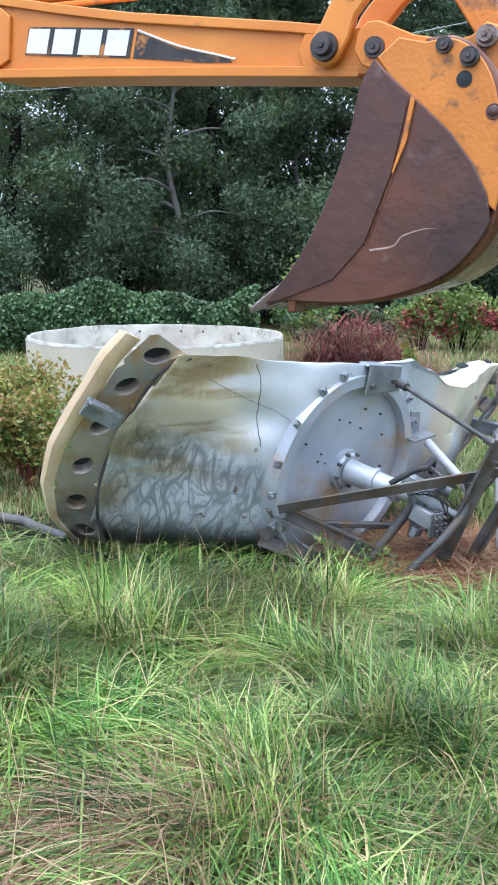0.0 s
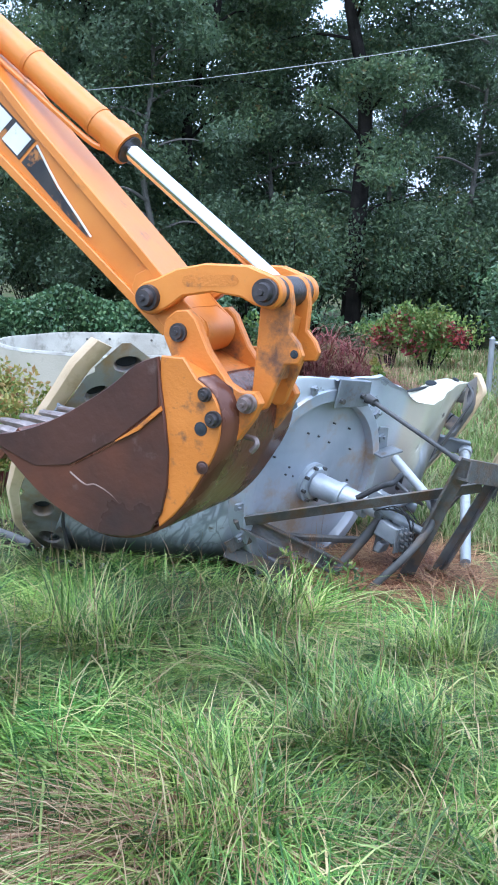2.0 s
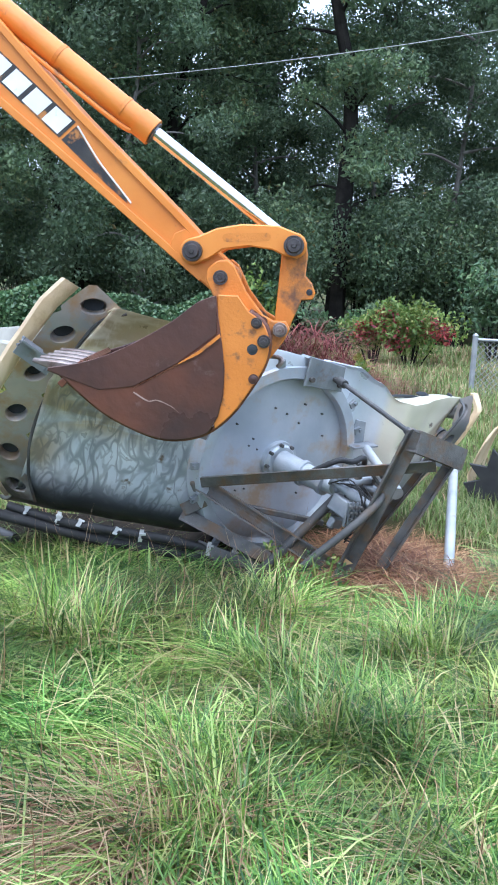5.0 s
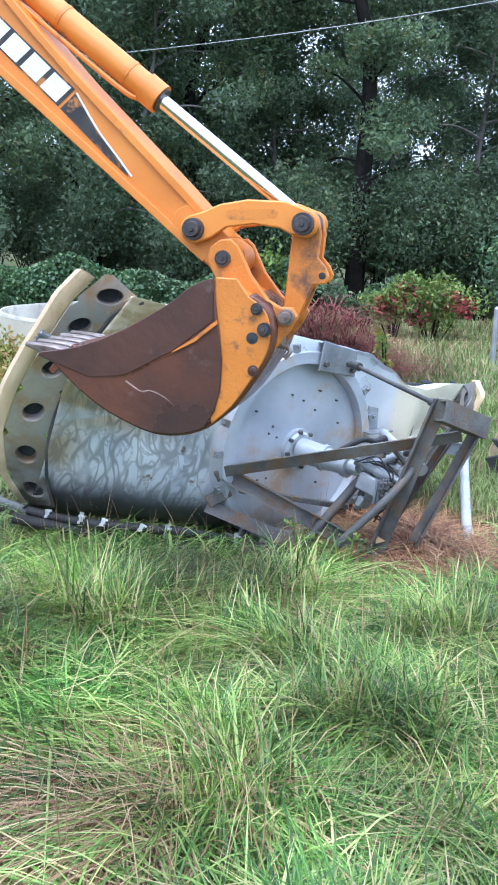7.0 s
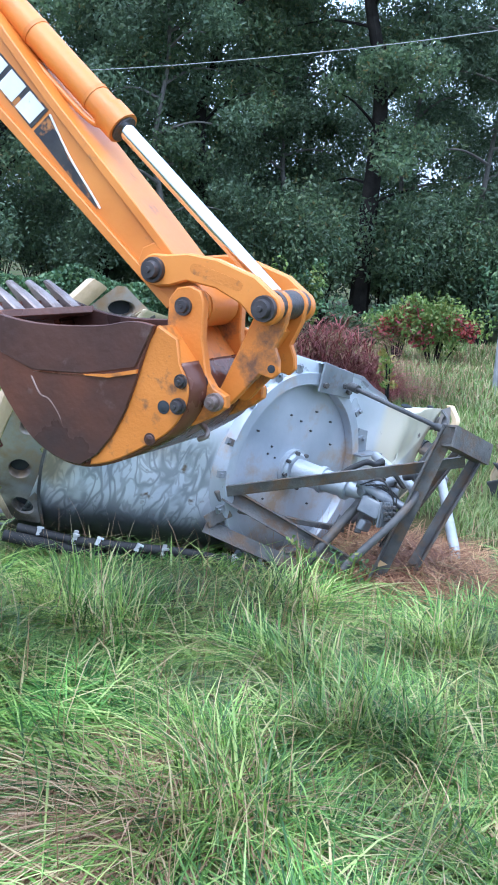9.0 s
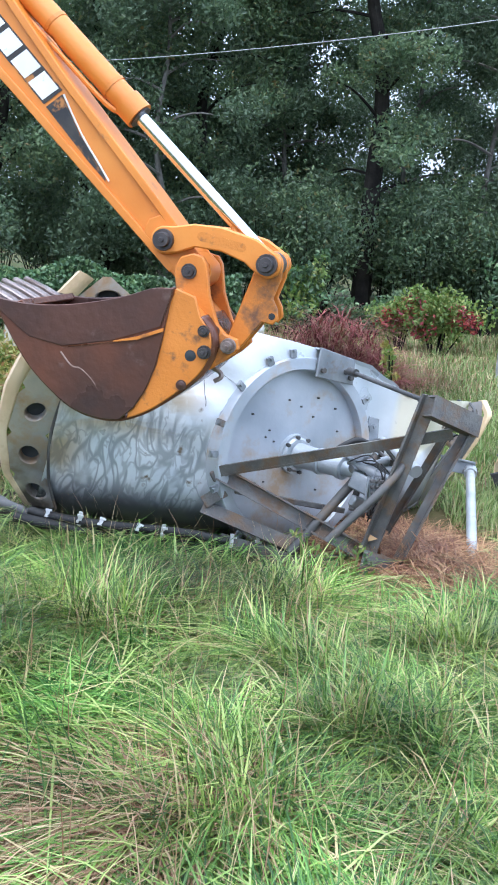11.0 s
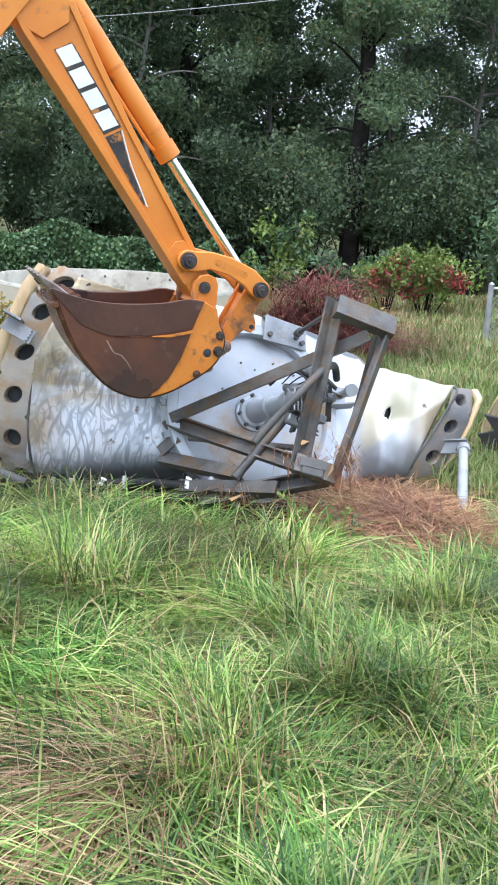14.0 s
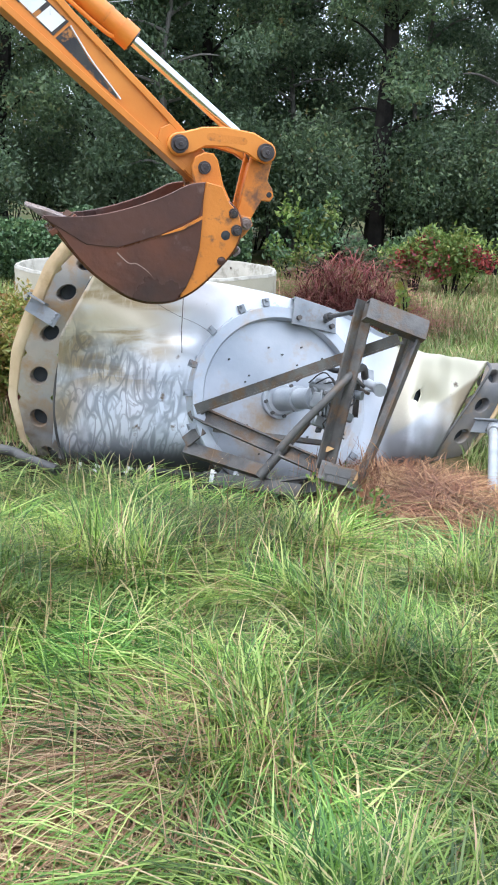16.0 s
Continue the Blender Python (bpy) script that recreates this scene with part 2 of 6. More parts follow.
M_HOSE = surface("black_rubber", (0.012, 0.012, 0.013), (0.03, 0.03, 0.03), 0.68, 0, 10, None, fine=90, bump=0.1)
M_CLAMP = surface("bright_clamp_metal", (0.5, 0.5, 0.5), (0.68, 0.68, 0.68), 0.35, 0.3, 12)
# near-black for holes and slots: the shade inside is in the colour
M_HOLESHADE = surface("hole_shade", (0.03, 0.035, 0.04), (0.06, 0.065, 0.07), 0.8)
M_ORANGE = surface("orange_paint", (0.62, 0.195, 0.026), (0.70, 0.25, 0.04), 0.42, 0.0, 4.0, (0.30, 0.13, 0.05), (0.62, 0.72), 7.0, 60, 0.08)
M_ORANGEWORN = surface("worn_orange_paint", (0.58, 0.18, 0.022), (0.66, 0.225, 0.032), 0.5, 0.0, 6.0, (0.16, 0.075, 0.04), (0.52, 0.66), 6.0, 80, 0.2)
M_CUTTER = surface("dark_worn_cutter_steel", (0.045, 0.030, 0.030), (0.105, 0.048, 0.036), 0.3, 0.25, 3.0, (0.20, 0.14, 0.12), (0.62, 0.80), 9.0, 26, 0.25)
M_CHEEK = surface("chipped_orange_over_rust", (0.54, 0.175, 0.022), (0.63, 0.215, 0.032), 0.5, 0.0, 6.0, (0.20, 0.085, 0.035), (0.55, 0.68), 14.0, 80, 0.2)
M_RUST = surface("scraped_rusty_steel", (0.095, 0.034, 0.022), (0.17, 0.066, 0.038), 0.27, 0.2, 5.0, (0.24, 0.17, 0.14), (0.62, 0.82), 9.0, 28, 0.3)
M_RUSTDARK = surface("dark_rusty_steel", (0.055, 0.034, 0.032), (0.15, 0.056, 0.034), 0.3, 0.2, 2.6, (0.22, 0.16, 0.14), (0.60, 0.80), 7.0, 26, 0.25)
M_WORNSTEEL = surface("worn_bare_steel", (0.20, 0.16, 0.15), (0.34, 0.29, 0.27), 0.45, 0.5, 12.0, (0.12, 0.07, 0.05), (0.5, 0.7), 10.0, 90, 0.3)
M_SCRAPE = surface("pale_scraped_rust", (0.26, 0.17, 0.14), (0.36, 0.26, 0.22), 0.5, 0.2, 20.0)
M_PIN = surface("greasy_pin_steel", (0.045, 0.04, 0.042), (0.09, 0.08, 0.08), 0.4, 0.5, 20.0, (0.2, 0.11, 0.06), (0.58, 0.72), 15.0, 90, 0.2)
M_CHROME = surface("chromed_rod", (0.78, 0.79, 0.8), (0.85, 0.85, 0.86), 0.14, 1.0, 4.0, None, fine=20, bump=0.01, rough_var=0.04)
M_WHITE = surface("white_decal", (0.72, 0.74, 0.76), (0.8, 0.8, 0.8), 0.5, 0, 9.0, (0.4, 0.4, 0.4), (0.62, 0.75), 14.0)
M_BLACK = surface("black_decal", (0.02, 0.02, 0.022), (0.05, 0.045, 0.04), 0.5, 0, 9.0, (0.42, 0.17, 0.04), (0.52, 0.62), 16.0)
M_CONC = surface("painted_concrete", (0.42, 0.38, 0.29), (0.52, 0.47, 0.37), 0.85, 0, 2.0, (0.24, 0.22, 0.17), (0.55, 0.75), 3.0, 50, 0.3)
M_CONCTOP = surface("chalky_white_paint", (0.33, 0.31, 0.265), (0.48, 0.46, 0.40), 0.85, 0, 3.0, (0.17, 0.16, 0.125), (0.48, 0.66), 5.0, 50, 0.3)
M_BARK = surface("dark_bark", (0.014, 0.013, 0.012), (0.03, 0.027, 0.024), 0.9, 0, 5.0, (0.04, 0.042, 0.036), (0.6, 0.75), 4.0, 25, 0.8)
M_PALEBARK = surface("grey_bark", (0.10, 0.095, 0.085), (0.17, 0.16, 0.14), 0.9, 0, 5.0, None, fine=25, bump=0.8)
# soil taken near black: the shade under the wreck is in its colour
M_SHADEDDIRT = surface("churned_shaded_soil", (0.014, 0.011, 0.008), (0.034, 0.027, 0.019), 0.95, 0, 9.0, (0.07, 0.05, 0.03), (0.55, 0.7), 14.0, 40, 0.9)
M_SOIL = surface("thatch_soil", (0.055, 0.05, 0.022), (0.10, 0.085, 0.04), 0.95, 0, 2.5, (0.05, 0.075, 0.02), (0.45, 0.6), 1.0, 30, 0.6)
M_WIRE = surface("pale_wire", (0.35, 0.36, 0.36), (0.45, 0.45, 0.45), 0.5, 0.3)
M_FENCE = surface("galvanised_fence", (0.32, 0.33, 0.34), (0.42, 0.43, 0.44), 0.5, 0.6)
M_PIPE = surface("pale_galvanised_pipe", (0.30, 0.32, 0.34), (0.42, 0.44, 0.45), 0.5, 0.3, 6.0, (0.2, 0.17, 0.13), (0.6, 0.72), 8.0, 70, 0.2)
M_GRASS = leafy("green_grass", [(0.0, (0.02, 0.065, 0.014)), (0.32, (0.08, 0.19, 0.034)), (0.64, (0.20, 0.36, 0.07)), (0.87, (0.42, 0.54, 0.17)), (1.0, (0.60, 0.46, 0.25))], 0.38, 0.35, 0.6, 0.035)
M_DRY = leafy("dry_grass", [(0.0, (0.18, 0.09, 0.045)), (0.5, (0.37, 0.235, 0.13)), (1.0, (0.60, 0.47, 0.27))], 0.6, 0.25, 0.3)
M_FIELD = leafy("field_grass", [(0.0, (0.10, 0.18, 0.04)), (0.5, (0.19, 0.28, 0.075)), (1.0, (0.34, 0.32, 0.15))], 0.5, 0.3, 0.35)
M_STRAW = leafy("brown_pine_straw", [(0.0, (0.11, 0.045, 0.022)), (0.55, (0.33, 0.155, 0.07)), (1.0, (0.60, 0.38, 0.19))], 0.65, 0.15, 0.3)
M_LEAF = leafy("oak_leaves", [(0.0, (0.075, 0.125, 0.07)), (0.5, (0.11, 0.18, 0.088)), (0.94, (0.165, 0.24, 0.11)), (1.0, (0.22, 0.18, 0.07))], 0.4, 0.45, 0.3, 0.025)
M_LEAFB = leafy("shade_leaves", [(0.0, (0.075, 0.12, 0.072)), (0.6, (0.10, 0.16, 0.088)), (1.0, (0.145, 0.205, 0.105))], 0.45, 0.45, 0.3)
M_IVY = leafy("ivy_leaves", [(0.0, (0.045, 0.10, 0.045)), (0.6, (0.085, 0.165, 0.07)), (1.0, (0.16, 0.24, 0.10))], 0.4, 0.2, 0.3)
M_LIGHTLEAF = leafy("light_green_leaves", [(0.0, (0.09, 0.17, 0.035)), (0.6, (0.17, 0.27, 0.06)), (1.0, (0.32, 0.34, 0.10))], 0.5, 0.35, 0.3)
M_REDLEAF = leafy("red_leaves", [(0.0, (0.20, 0.025, 0.03)), (0.6, (0.34, 0.05, 0.05)), (1.0, (0.42, 0.14, 0.06))], 0.5, 0.3, 0.3)
M_REDTWIG = leafy("red_brown_twigs", [(0.0, (0.10, 0.024, 0.02)), (0.6, (0.20, 0.05, 0.04)), (1.0, (0.30, 0.15, 0.10))], 0.7, 0.1, 0.3)
M_WEED = leafy("yellowing_weeds", [(0.0, (0.16, 0.20, 0.04)), (0.5, (0.32, 0.30, 0.07)), (1.0, (0.36, 0.20, 0.08))], 0.5, 0.3, 0.3)

for dull in (M_SHADEDDIRT, M_BARK, M_HOLESHADE, M_SOIL):
    dull.node_tree.nodes["Principled BSDF"].inputs["Specular IOR Level"].default_value = 0.08

# ---- building helpers ----


def mesh_object(name, bm, material, smooth=False):
    me = bpy.data.meshes.new(name)
    bm.normal_update()
    bm.to_mesh(me)
    bm.free()
    me.materials.append(material)
    if smooth:
        me.shade_smooth()
        me.set_sharp_from_angle(angle=radians(38))
    return new(name, me)


def part(name, bm, material, parent, label="", smooth=True):
    ob = mesh_object(name, bm, material, smooth)
    ob.parent = parent
    return tagged(ob, label)


def from_arrays(name, v, f, material, smooth=False):
    me = bpy.data.meshes.new(name)
    me.from_pydata(v, [], f)
    me.materials.append(material)
    if smooth:
        me.shade_smooth()
    return new(name, me)


def frame_along(p0, p1, up=(0, 0, 1)):
    p0, p1 = Vector(p0), Vector(p1)
    d = (p1 - p0).normalized()
    u = Vector(up)
    if abs(d.dot(u)) > 0.97:
        u = Vector((1, 0, 0))
    s = u.cross(d).normalized()
    u = d.cross(s)
    m = Matrix((s, u, d)).transposed().to_4x4()
    m.translation = (p0 + p1) / 2
    return m, (p1 - p0).length


def bar(bm, p0, p1, w, h, up=(0, 0, 1)):
    """A bar with slightly broken edges; w across, h along up."""
    m, length = frame_along(p0, p1, up)
    r = bmesh.ops.create_cube(bm, size=1, matrix=m @ Matrix.Diagonal((w, h, length, 1)))
    e = list({e for v in r["verts"] for e in v.link_edges})
    bmesh.ops.bevel(bm, geom=e, offset=min(w, h) * 0.12, segments=1, affect="EDGES")
    return bm


def angle_iron(bm, p0, p1, w, t, up=(0, 0, 1)):
    """An L section: two thin flanges."""
    m, length = frame_along(p0, p1, up)
    for off, size in (((0, -w / 2 + t / 2, 0), (w, t, length)), ((-w / 2 + t / 2, t / 2 + 0.0005, 0), (t, w - t, length))):
        bmesh.ops.create_cube(bm, size=1, matrix=m @ Matrix.Translation(off) @ Matrix.Diagonal((*size, 1)))
    return bm


def channel(bm, p0, p1, w, h, t, up=(0, 0, 1)):
    """A C section: a web and two flanges."""
    m, length = frame_along(p0, p1, up)
    for off, size in (((w / 2 - t / 2, 0, 0), (t, h, length)), ((-t / 2 - 0.0005, h / 2 - t / 2, 0), (w - t, t, length)), ((-t / 2 - 0.0005, -h / 2 + t / 2, 0), (w - t, t, length))):
        bmesh.ops.create_cube(bm, size=1, matrix=m @ Matrix.Translation(off) @ Matrix.Diagonal((*size, 1)))
    return bm


def rod(bm, p0, p1, r, r2=None, seg=20):
    m, length = frame_along(p0, p1)
    bmesh.ops.create_cone(bm, segments=seg, cap_ends=True, radius1=r, radius2=r if r2 is None else r2, depth=length, matrix=m)
    return bm


def prism(bm, outline, y0, y1, bevel=0.0):
    """A plate: an outline in x and z, thick from y0 to y1."""
    a = [bm.verts.new((x, y0, z)) for x, z in outline]
    b = [bm.verts.new((x, y1, z)) for x, z in outline]
    k = len(a)
    faces = [bm.faces.new(a), bm.faces.new(b[::-1])]
    faces += [bm.faces.new((a[i], b[i], b[(i + 1) % k], a[(i + 1) % k])) for i in range(k)]
    bmesh.ops.recalc_face_normals(bm, faces=faces)
    if bevel:
        es = [e for e in {e for f in faces[:2] for e in f.edges}]
        bmesh.ops.bevel(bm, geom=es, offset=bevel, segments=1, affect="EDGES")
    return bm


def tube(bm, pts, r, seg=10, close=True):
    """A round tube through points, smoothed by a spline."""
    p = [Vector(q) for q in pts]
    path = []
    for i in range(len(p) - 1):
        a, b, c, d = p[max(i - 1, 0)], p[i], p[i + 1], p[min(i + 2, len(p) - 1)]
        for k in range(6):
            t = k / 6
            path.append(0.5 * ((2 * b) + (c - a) * t + (2 * a - 5 * b + 4 * c - d) * t * t + (3 * b - a - 3 * c + d) * t ** 3))
    path.append(p[-1])
    rings, side = [], Vector((0.31, 0.2, 0.93))
    for i, q in enumerate(path):
        d = (path[min(i + 1, len(path) - 1)] - path[max(i - 1, 0)]).normalized()
        s = (side - d * side.dot(d)).normalized()
        side, u = s, d.cross(s)
        rad = r(i / (len(path) - 1)) if callable(r) else r
        rings.append([bm.verts.new(q + (s * math.cos(a) + u * math.sin(a)) * rad) for a in (2 * math.pi * k / seg for k in range(seg))])
    for a, b in zip(rings, rings[1:]):
        for k in range(seg):
            bm.faces.new((a[k], a[(k + 1) % seg], b[(k + 1) % seg], b[k]))
    if close:
        bm.faces.new(rings[0][::-1])
        bm.faces.new(rings[-1])
    return bm


def plane_pose(r, z, degrees):
    """A pose in the arm's upright plane: r out, z up, turned by degrees from r towards z."""
    c, s = math.cos(radians(degrees)), math.sin(radians(degrees))
    return Matrix(((c, 0, -s, r), (0, 1, 0, 0), (s, 0, c, z), (0, 0, 0, 1)))


def smooth(x, xs, ys):
    """Values between stations, eased."""
    for i in range(len(xs) - 1):
        if x <= xs[i + 1] or i == len(xs) - 2:
            t = min(1, max(0, (x - xs[i]) / (xs[i + 1] - xs[i])))
            t = t * t * (3 - 2 * t) * 0.5 + t * 0.5
            return ys[i] + (ys[i + 1] - ys[i]) * t
    return ys[-1]


# ---- ground ----


def ground_z(x, y):
    """The field: nearly level, a shallow hollow where the wreck lies, small humps."""
    z = -0.2 + 0.03 * np.sin(x * 1.7 + 0.6) * np.sin(y * 1.3) + 0.015 * np.sin(x * 4.1 + y * 3.3)
    z = z - 0.09 * np.exp(-(((x - 0.3) / 1.3) ** 2 + ((y - 5.2) / 0.7) ** 2))
    return z + 0.15 * np.clip((y - 9) / 9, 0, 1)


def build_ground():
    xs = np.concatenate([np.linspace(-300, -12, 9), np.linspace(-9, 9, 91), np.linspace(12, 300, 9)])
    ys = np.concatenate([np.linspace(-200, -4, 8), np.linspace(-1, 22, 116), np.linspace(26, 500, 14)])
    gx, gy = np.meshgrid(xs, ys)
    v = np.stack([gx, gy, ground_z(gx, gy)], -1).reshape(-1, 3)
    w = len(xs)
    f = [(j * w + i, j * w + i + 1, (j + 1) * w + i + 1, (j + 1) * w + i) for j in range(len(ys) - 1) for i in range(w - 1)]
    ob = from_arrays("ground", v.tolist(), f, M_SOIL, True)
    return tagged(ob, "uneven field of thatch and soil under the grass", "ground", kind="structure")


build_ground()

# ---- the wrecked dish: its own space has x along its length, y into it, z up; the hub is the origin ----
XS = [-1.3, -1.0, -0.7, -0.35, 0.0, 0.35, 0.55, 0.72, 0.85, 1.0, 1.15, 1.35]
Z_TOP = [0.725, 0.695, 0.655, 0.628, 0.595, 0.565, 0.49, 0.40, 0.385, 0.40, 0.42, 0.43]
Z_LOW = [-0.56, -0.56, -0.55, -0.54, -0.53, -0.53, -0.50, -0.47, -0.45, -0.42, -0.37, -0.32]
Y_FRONT = [-0.03, -0.03, -0.01, 0.0, 0.012, 0.06, 0.14, 0.10, 0.035, 0.10, 0.20, 0.28]
LEAN = [0.556, 0.38, 0.19, 0.04, 0.0, 0.0, 0.03, 0.08, 0.10, 0.12, 0.14, 0.16]
DEPTH = [0.34, 0.42, 0.50, 0.55, 0.55, 0.55, 0.50, 0.42, 0.34, 0.28, 0.24, 0.2]


def left_edge(z):
    return -1.305 + 0.5 * max(0.0, z - 0.3)


def right_edge(z):
    return 1.19 + 0.55 * z


def skin_point(u, a):
    """u from 0 (one rim) to 1 (the other), a from -1 (low back) over 0 (front) to 1 (top back)."""
    nominal = XS[0] + (XS[-1] - XS[0]) * u
    zt, zl = smooth(nominal, XS, Z_TOP), smooth(nominal, XS, Z_LOW)
    s = math.sin(a * math.pi / 2 * 1.06)
    z = (zt + zl) / 2 + (zt - zl) / 2 * math.copysign(abs(s) ** 0.72, s)
    x = left_edge(z) * (1 - u) + right_edge(z) * u
    bulge = 1 - max(0.0, 1 - abs(s) ** 5.0) ** 0.5
    if a < -0.94:
        bulge = max(bulge, 1.0)
    if a > 0:
        # the top is folded sharply over and falls away behind
        q = max(0.0, a - 0.72) / 0.28
        z = (zt + zl) / 2 + (zt - zl) / 2 * math.sin(min(a / 0.72, 1) * math.pi / 2) ** 0.8 - (0.26 if nominal < 0.6 else 0.02) * q
        x = left_edge(z) * (1 - u) + right_edge(z) * u
        bulge = 0.05 * max(0.0, a / 0.72 - 0.6) ** 2 + 0.9 * q
    y = smooth(x, XS, Y_FRONT) + smooth(x, XS, LEAN) * (0.8 - z) * 0.9 + smooth(x, XS, DEPTH) * bulge
    # the dents
    y += 0.07 * math.exp(-((x - 0.98) / 0.10) ** 2 - ((z - 0.10) / 0.10) ** 2)
    y += 0.06 * math.exp(-((x + 0.60) / 0.16) ** 2 - ((z - 0.36) / 0.13) ** 2)
    y += 0.05 * math.exp(-((x + 0.85) / 0.22) ** 2 - ((z - 0.62) / 0.12) ** 2)
    y += 0.018 * noise.noise((x * 2.3, z * 2.6, 1.0)) + 0.008 * noise.noise((x * 6, z * 6, 5.0))
    # it follows the tilt of the round plate's ring, and falls back behind the plate
    if a < 0.72:
        y += (0.14 * x - 0.03 * z) * math.exp(-((max(0.0, math.hypot(x, z) - 0.56)) / 0.22) ** 2)
    q = min(1.0, max(0.0, (0.535 - math.hypot(x, z)) / 0.03))
    if a < 0.72:
        y += 0.25 * q
    return Vector((x, y, z))


def rim_curve(points, n):
    """Even steps along a bent line of points."""
    p = [Vector(q) for q in points]
    acc = [0.0]
    for a, b in zip(p, p[1:]):
        acc.append(acc[-1] + (b - a).length)
    out = []
    for i in range(n + 1):
        s = acc[-1] * i / n
        k = min(max(j for j in range(len(acc)) if acc[j] <= s + 1e-9), len(p) - 2)
        t = (s - acc[k]) / (acc[k + 1] - acc[k])
        out.append(p[k].lerp(p[k + 1], t))
    return out


def pierced_band(inner, outer, hole_r, seg=24, cup=0.11, wells=None):
    """A strip between two lines in cells, each cell pierced by a round hole with a turned-in lip."""
    bm = bmesh.new()
    for i in range(len(inner) - 1):
        c = [inner[i], outer[i], outer[i + 1], inner[i + 1]]
        mid = (c[0] + c[1] + c[2] + c[3]) / 4
        eu = ((c[1] + c[2]) / 2 - mid)
        ev = ((c[2] + c[3]) / 2 - mid)
        nrm = eu.cross(ev).normalized()
        if nrm.y < 0:
            nrm = -nrm
        lu, lv = eu.length, ev.length
        rect, ring, lip, low = [], [], [], []
        for k in range(seg):
            a = 2 * math.pi * k / seg + math.pi / seg
            ca, sa = math.cos(a), math.sin(a)
            q = 1 / max(abs(ca), abs(sa))
            fu, fv = ca * q, sa * q
            p = (c[0] * (1 - fu) + c[1] * (1 + fu)) / 2 * (1 - fv) / 2 + (c[3] * (1 - fu) + c[2] * (1 + fu)) / 2 * (1 + fv) / 2
            rect.append(bm.verts.new(p))
            d = eu.normalized() * ca + ev.normalized() * sa
            ring.append(bm.verts.new(mid + d * hole_r * 1.12))
            lip.append(bm.verts.new(mid + d * hole_r + nrm * 0.008))
            low.append(bm.verts.new(mid + d * hole_r * 0.94 + nrm * cup))
        bm.faces.new(low)
        if wells is not None:
            wells.append((mid + nrm * cup * 0.55, nrm))
        for k in range(seg):
            j = (k + 1) % seg
            for a, b in ((rect, ring), (ring, lip), (lip, low)):
                bm.faces.new((a[k], a[j], b[j], b[k]))
    bmesh.ops.remove_doubles(bm, verts=bm.verts, dist=0.0005)
    return bm


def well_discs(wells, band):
    """A dark disc in each hole, the shade inside put into its colour."""
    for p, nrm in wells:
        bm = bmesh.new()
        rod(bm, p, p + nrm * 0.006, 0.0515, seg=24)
        part("hole", bm, M_HOLESHADE, band)


def edge_roll(line, out_dir, width, depth):
    """The thick cream edge along a rim: a rounded box section swept along the line."""
    bm = bmesh.new()
    sec = [(0, 0.008), (0.012, -0.004), (width * 0.6, -0.006), (width, 0.012), (width * 1.02, depth * 0.5), (width * 0.95, depth), (width * 0.4, depth * 1.04), (0, depth * 0.96)]
    rings = []
    for i, p in enumerate(line):
        o = Vector(out_dir(p)).normalized()
        wob = (1 + 0.10 * noise.noise((p.z * 4, p.x, 3.0))) * min(1.0, max(0.35, 0.68 + 0.75 * p.z))
        rings.append([bm.verts.new(p + o * a * wob + Vector((0, b * wob, 0))) for a, b in sec])
    for a, b in zip(rings, rings[1:]):
        for k in range(len(sec)):
            bm.faces.new((a[k], a[(k + 1) % len(sec)], b[(k + 1) % len(sec)], b[k]))
    bm.faces.new(rings[0])
    bm.faces.new(rings[-1][::-1])
    bmesh.ops.recalc_face_normals(bm, faces=bm.faces)
    return bm


def build_tangles(dish):
    # straw, roots and a torn-up weed caught in the frame
    r = random.Random(8)
    for name, c, n, size, drop, mat, label in (("straw_tangle", (0.35, -0.64, -0.42), 150, (0.06, 0.05, 0.10), 0.16, M_STRAW, "tangle of dry straw caught on the frame"), ("root_tangle", (-0.14, -0.30, -0.56), 50, (0.14, 0.08, 0.05), 0.20, M_STRAW, "hanging roots and dirt"), ("straw_tangle", (0.12, -0.58, -0.40), 60, (0.10, 0.05, 0.05), 0.15, M_STRAW, "")):
        bm = bmesh.new()
        for k in range(n):
            p = Vector(c) + Vector([r.gauss(0, 0.6) * s for s in size])
            q = p + Vector((r.gauss(0, 0.035), r.gauss(0, 0.03), -drop * r.uniform(0.2, 1.0)))
            m = (p + q) / 2 + Vector((r.gauss(0, 0.03), r.gauss(0, 0.03), 0))
            w = Vector((0.0016, 0.0008, 0))
            vs = [bm.verts.new(u) for u in (p - w, p + w, m + w, q, m - w)]
            bm.faces.new(vs)
        part(name, bm, mat, dish, label, False)


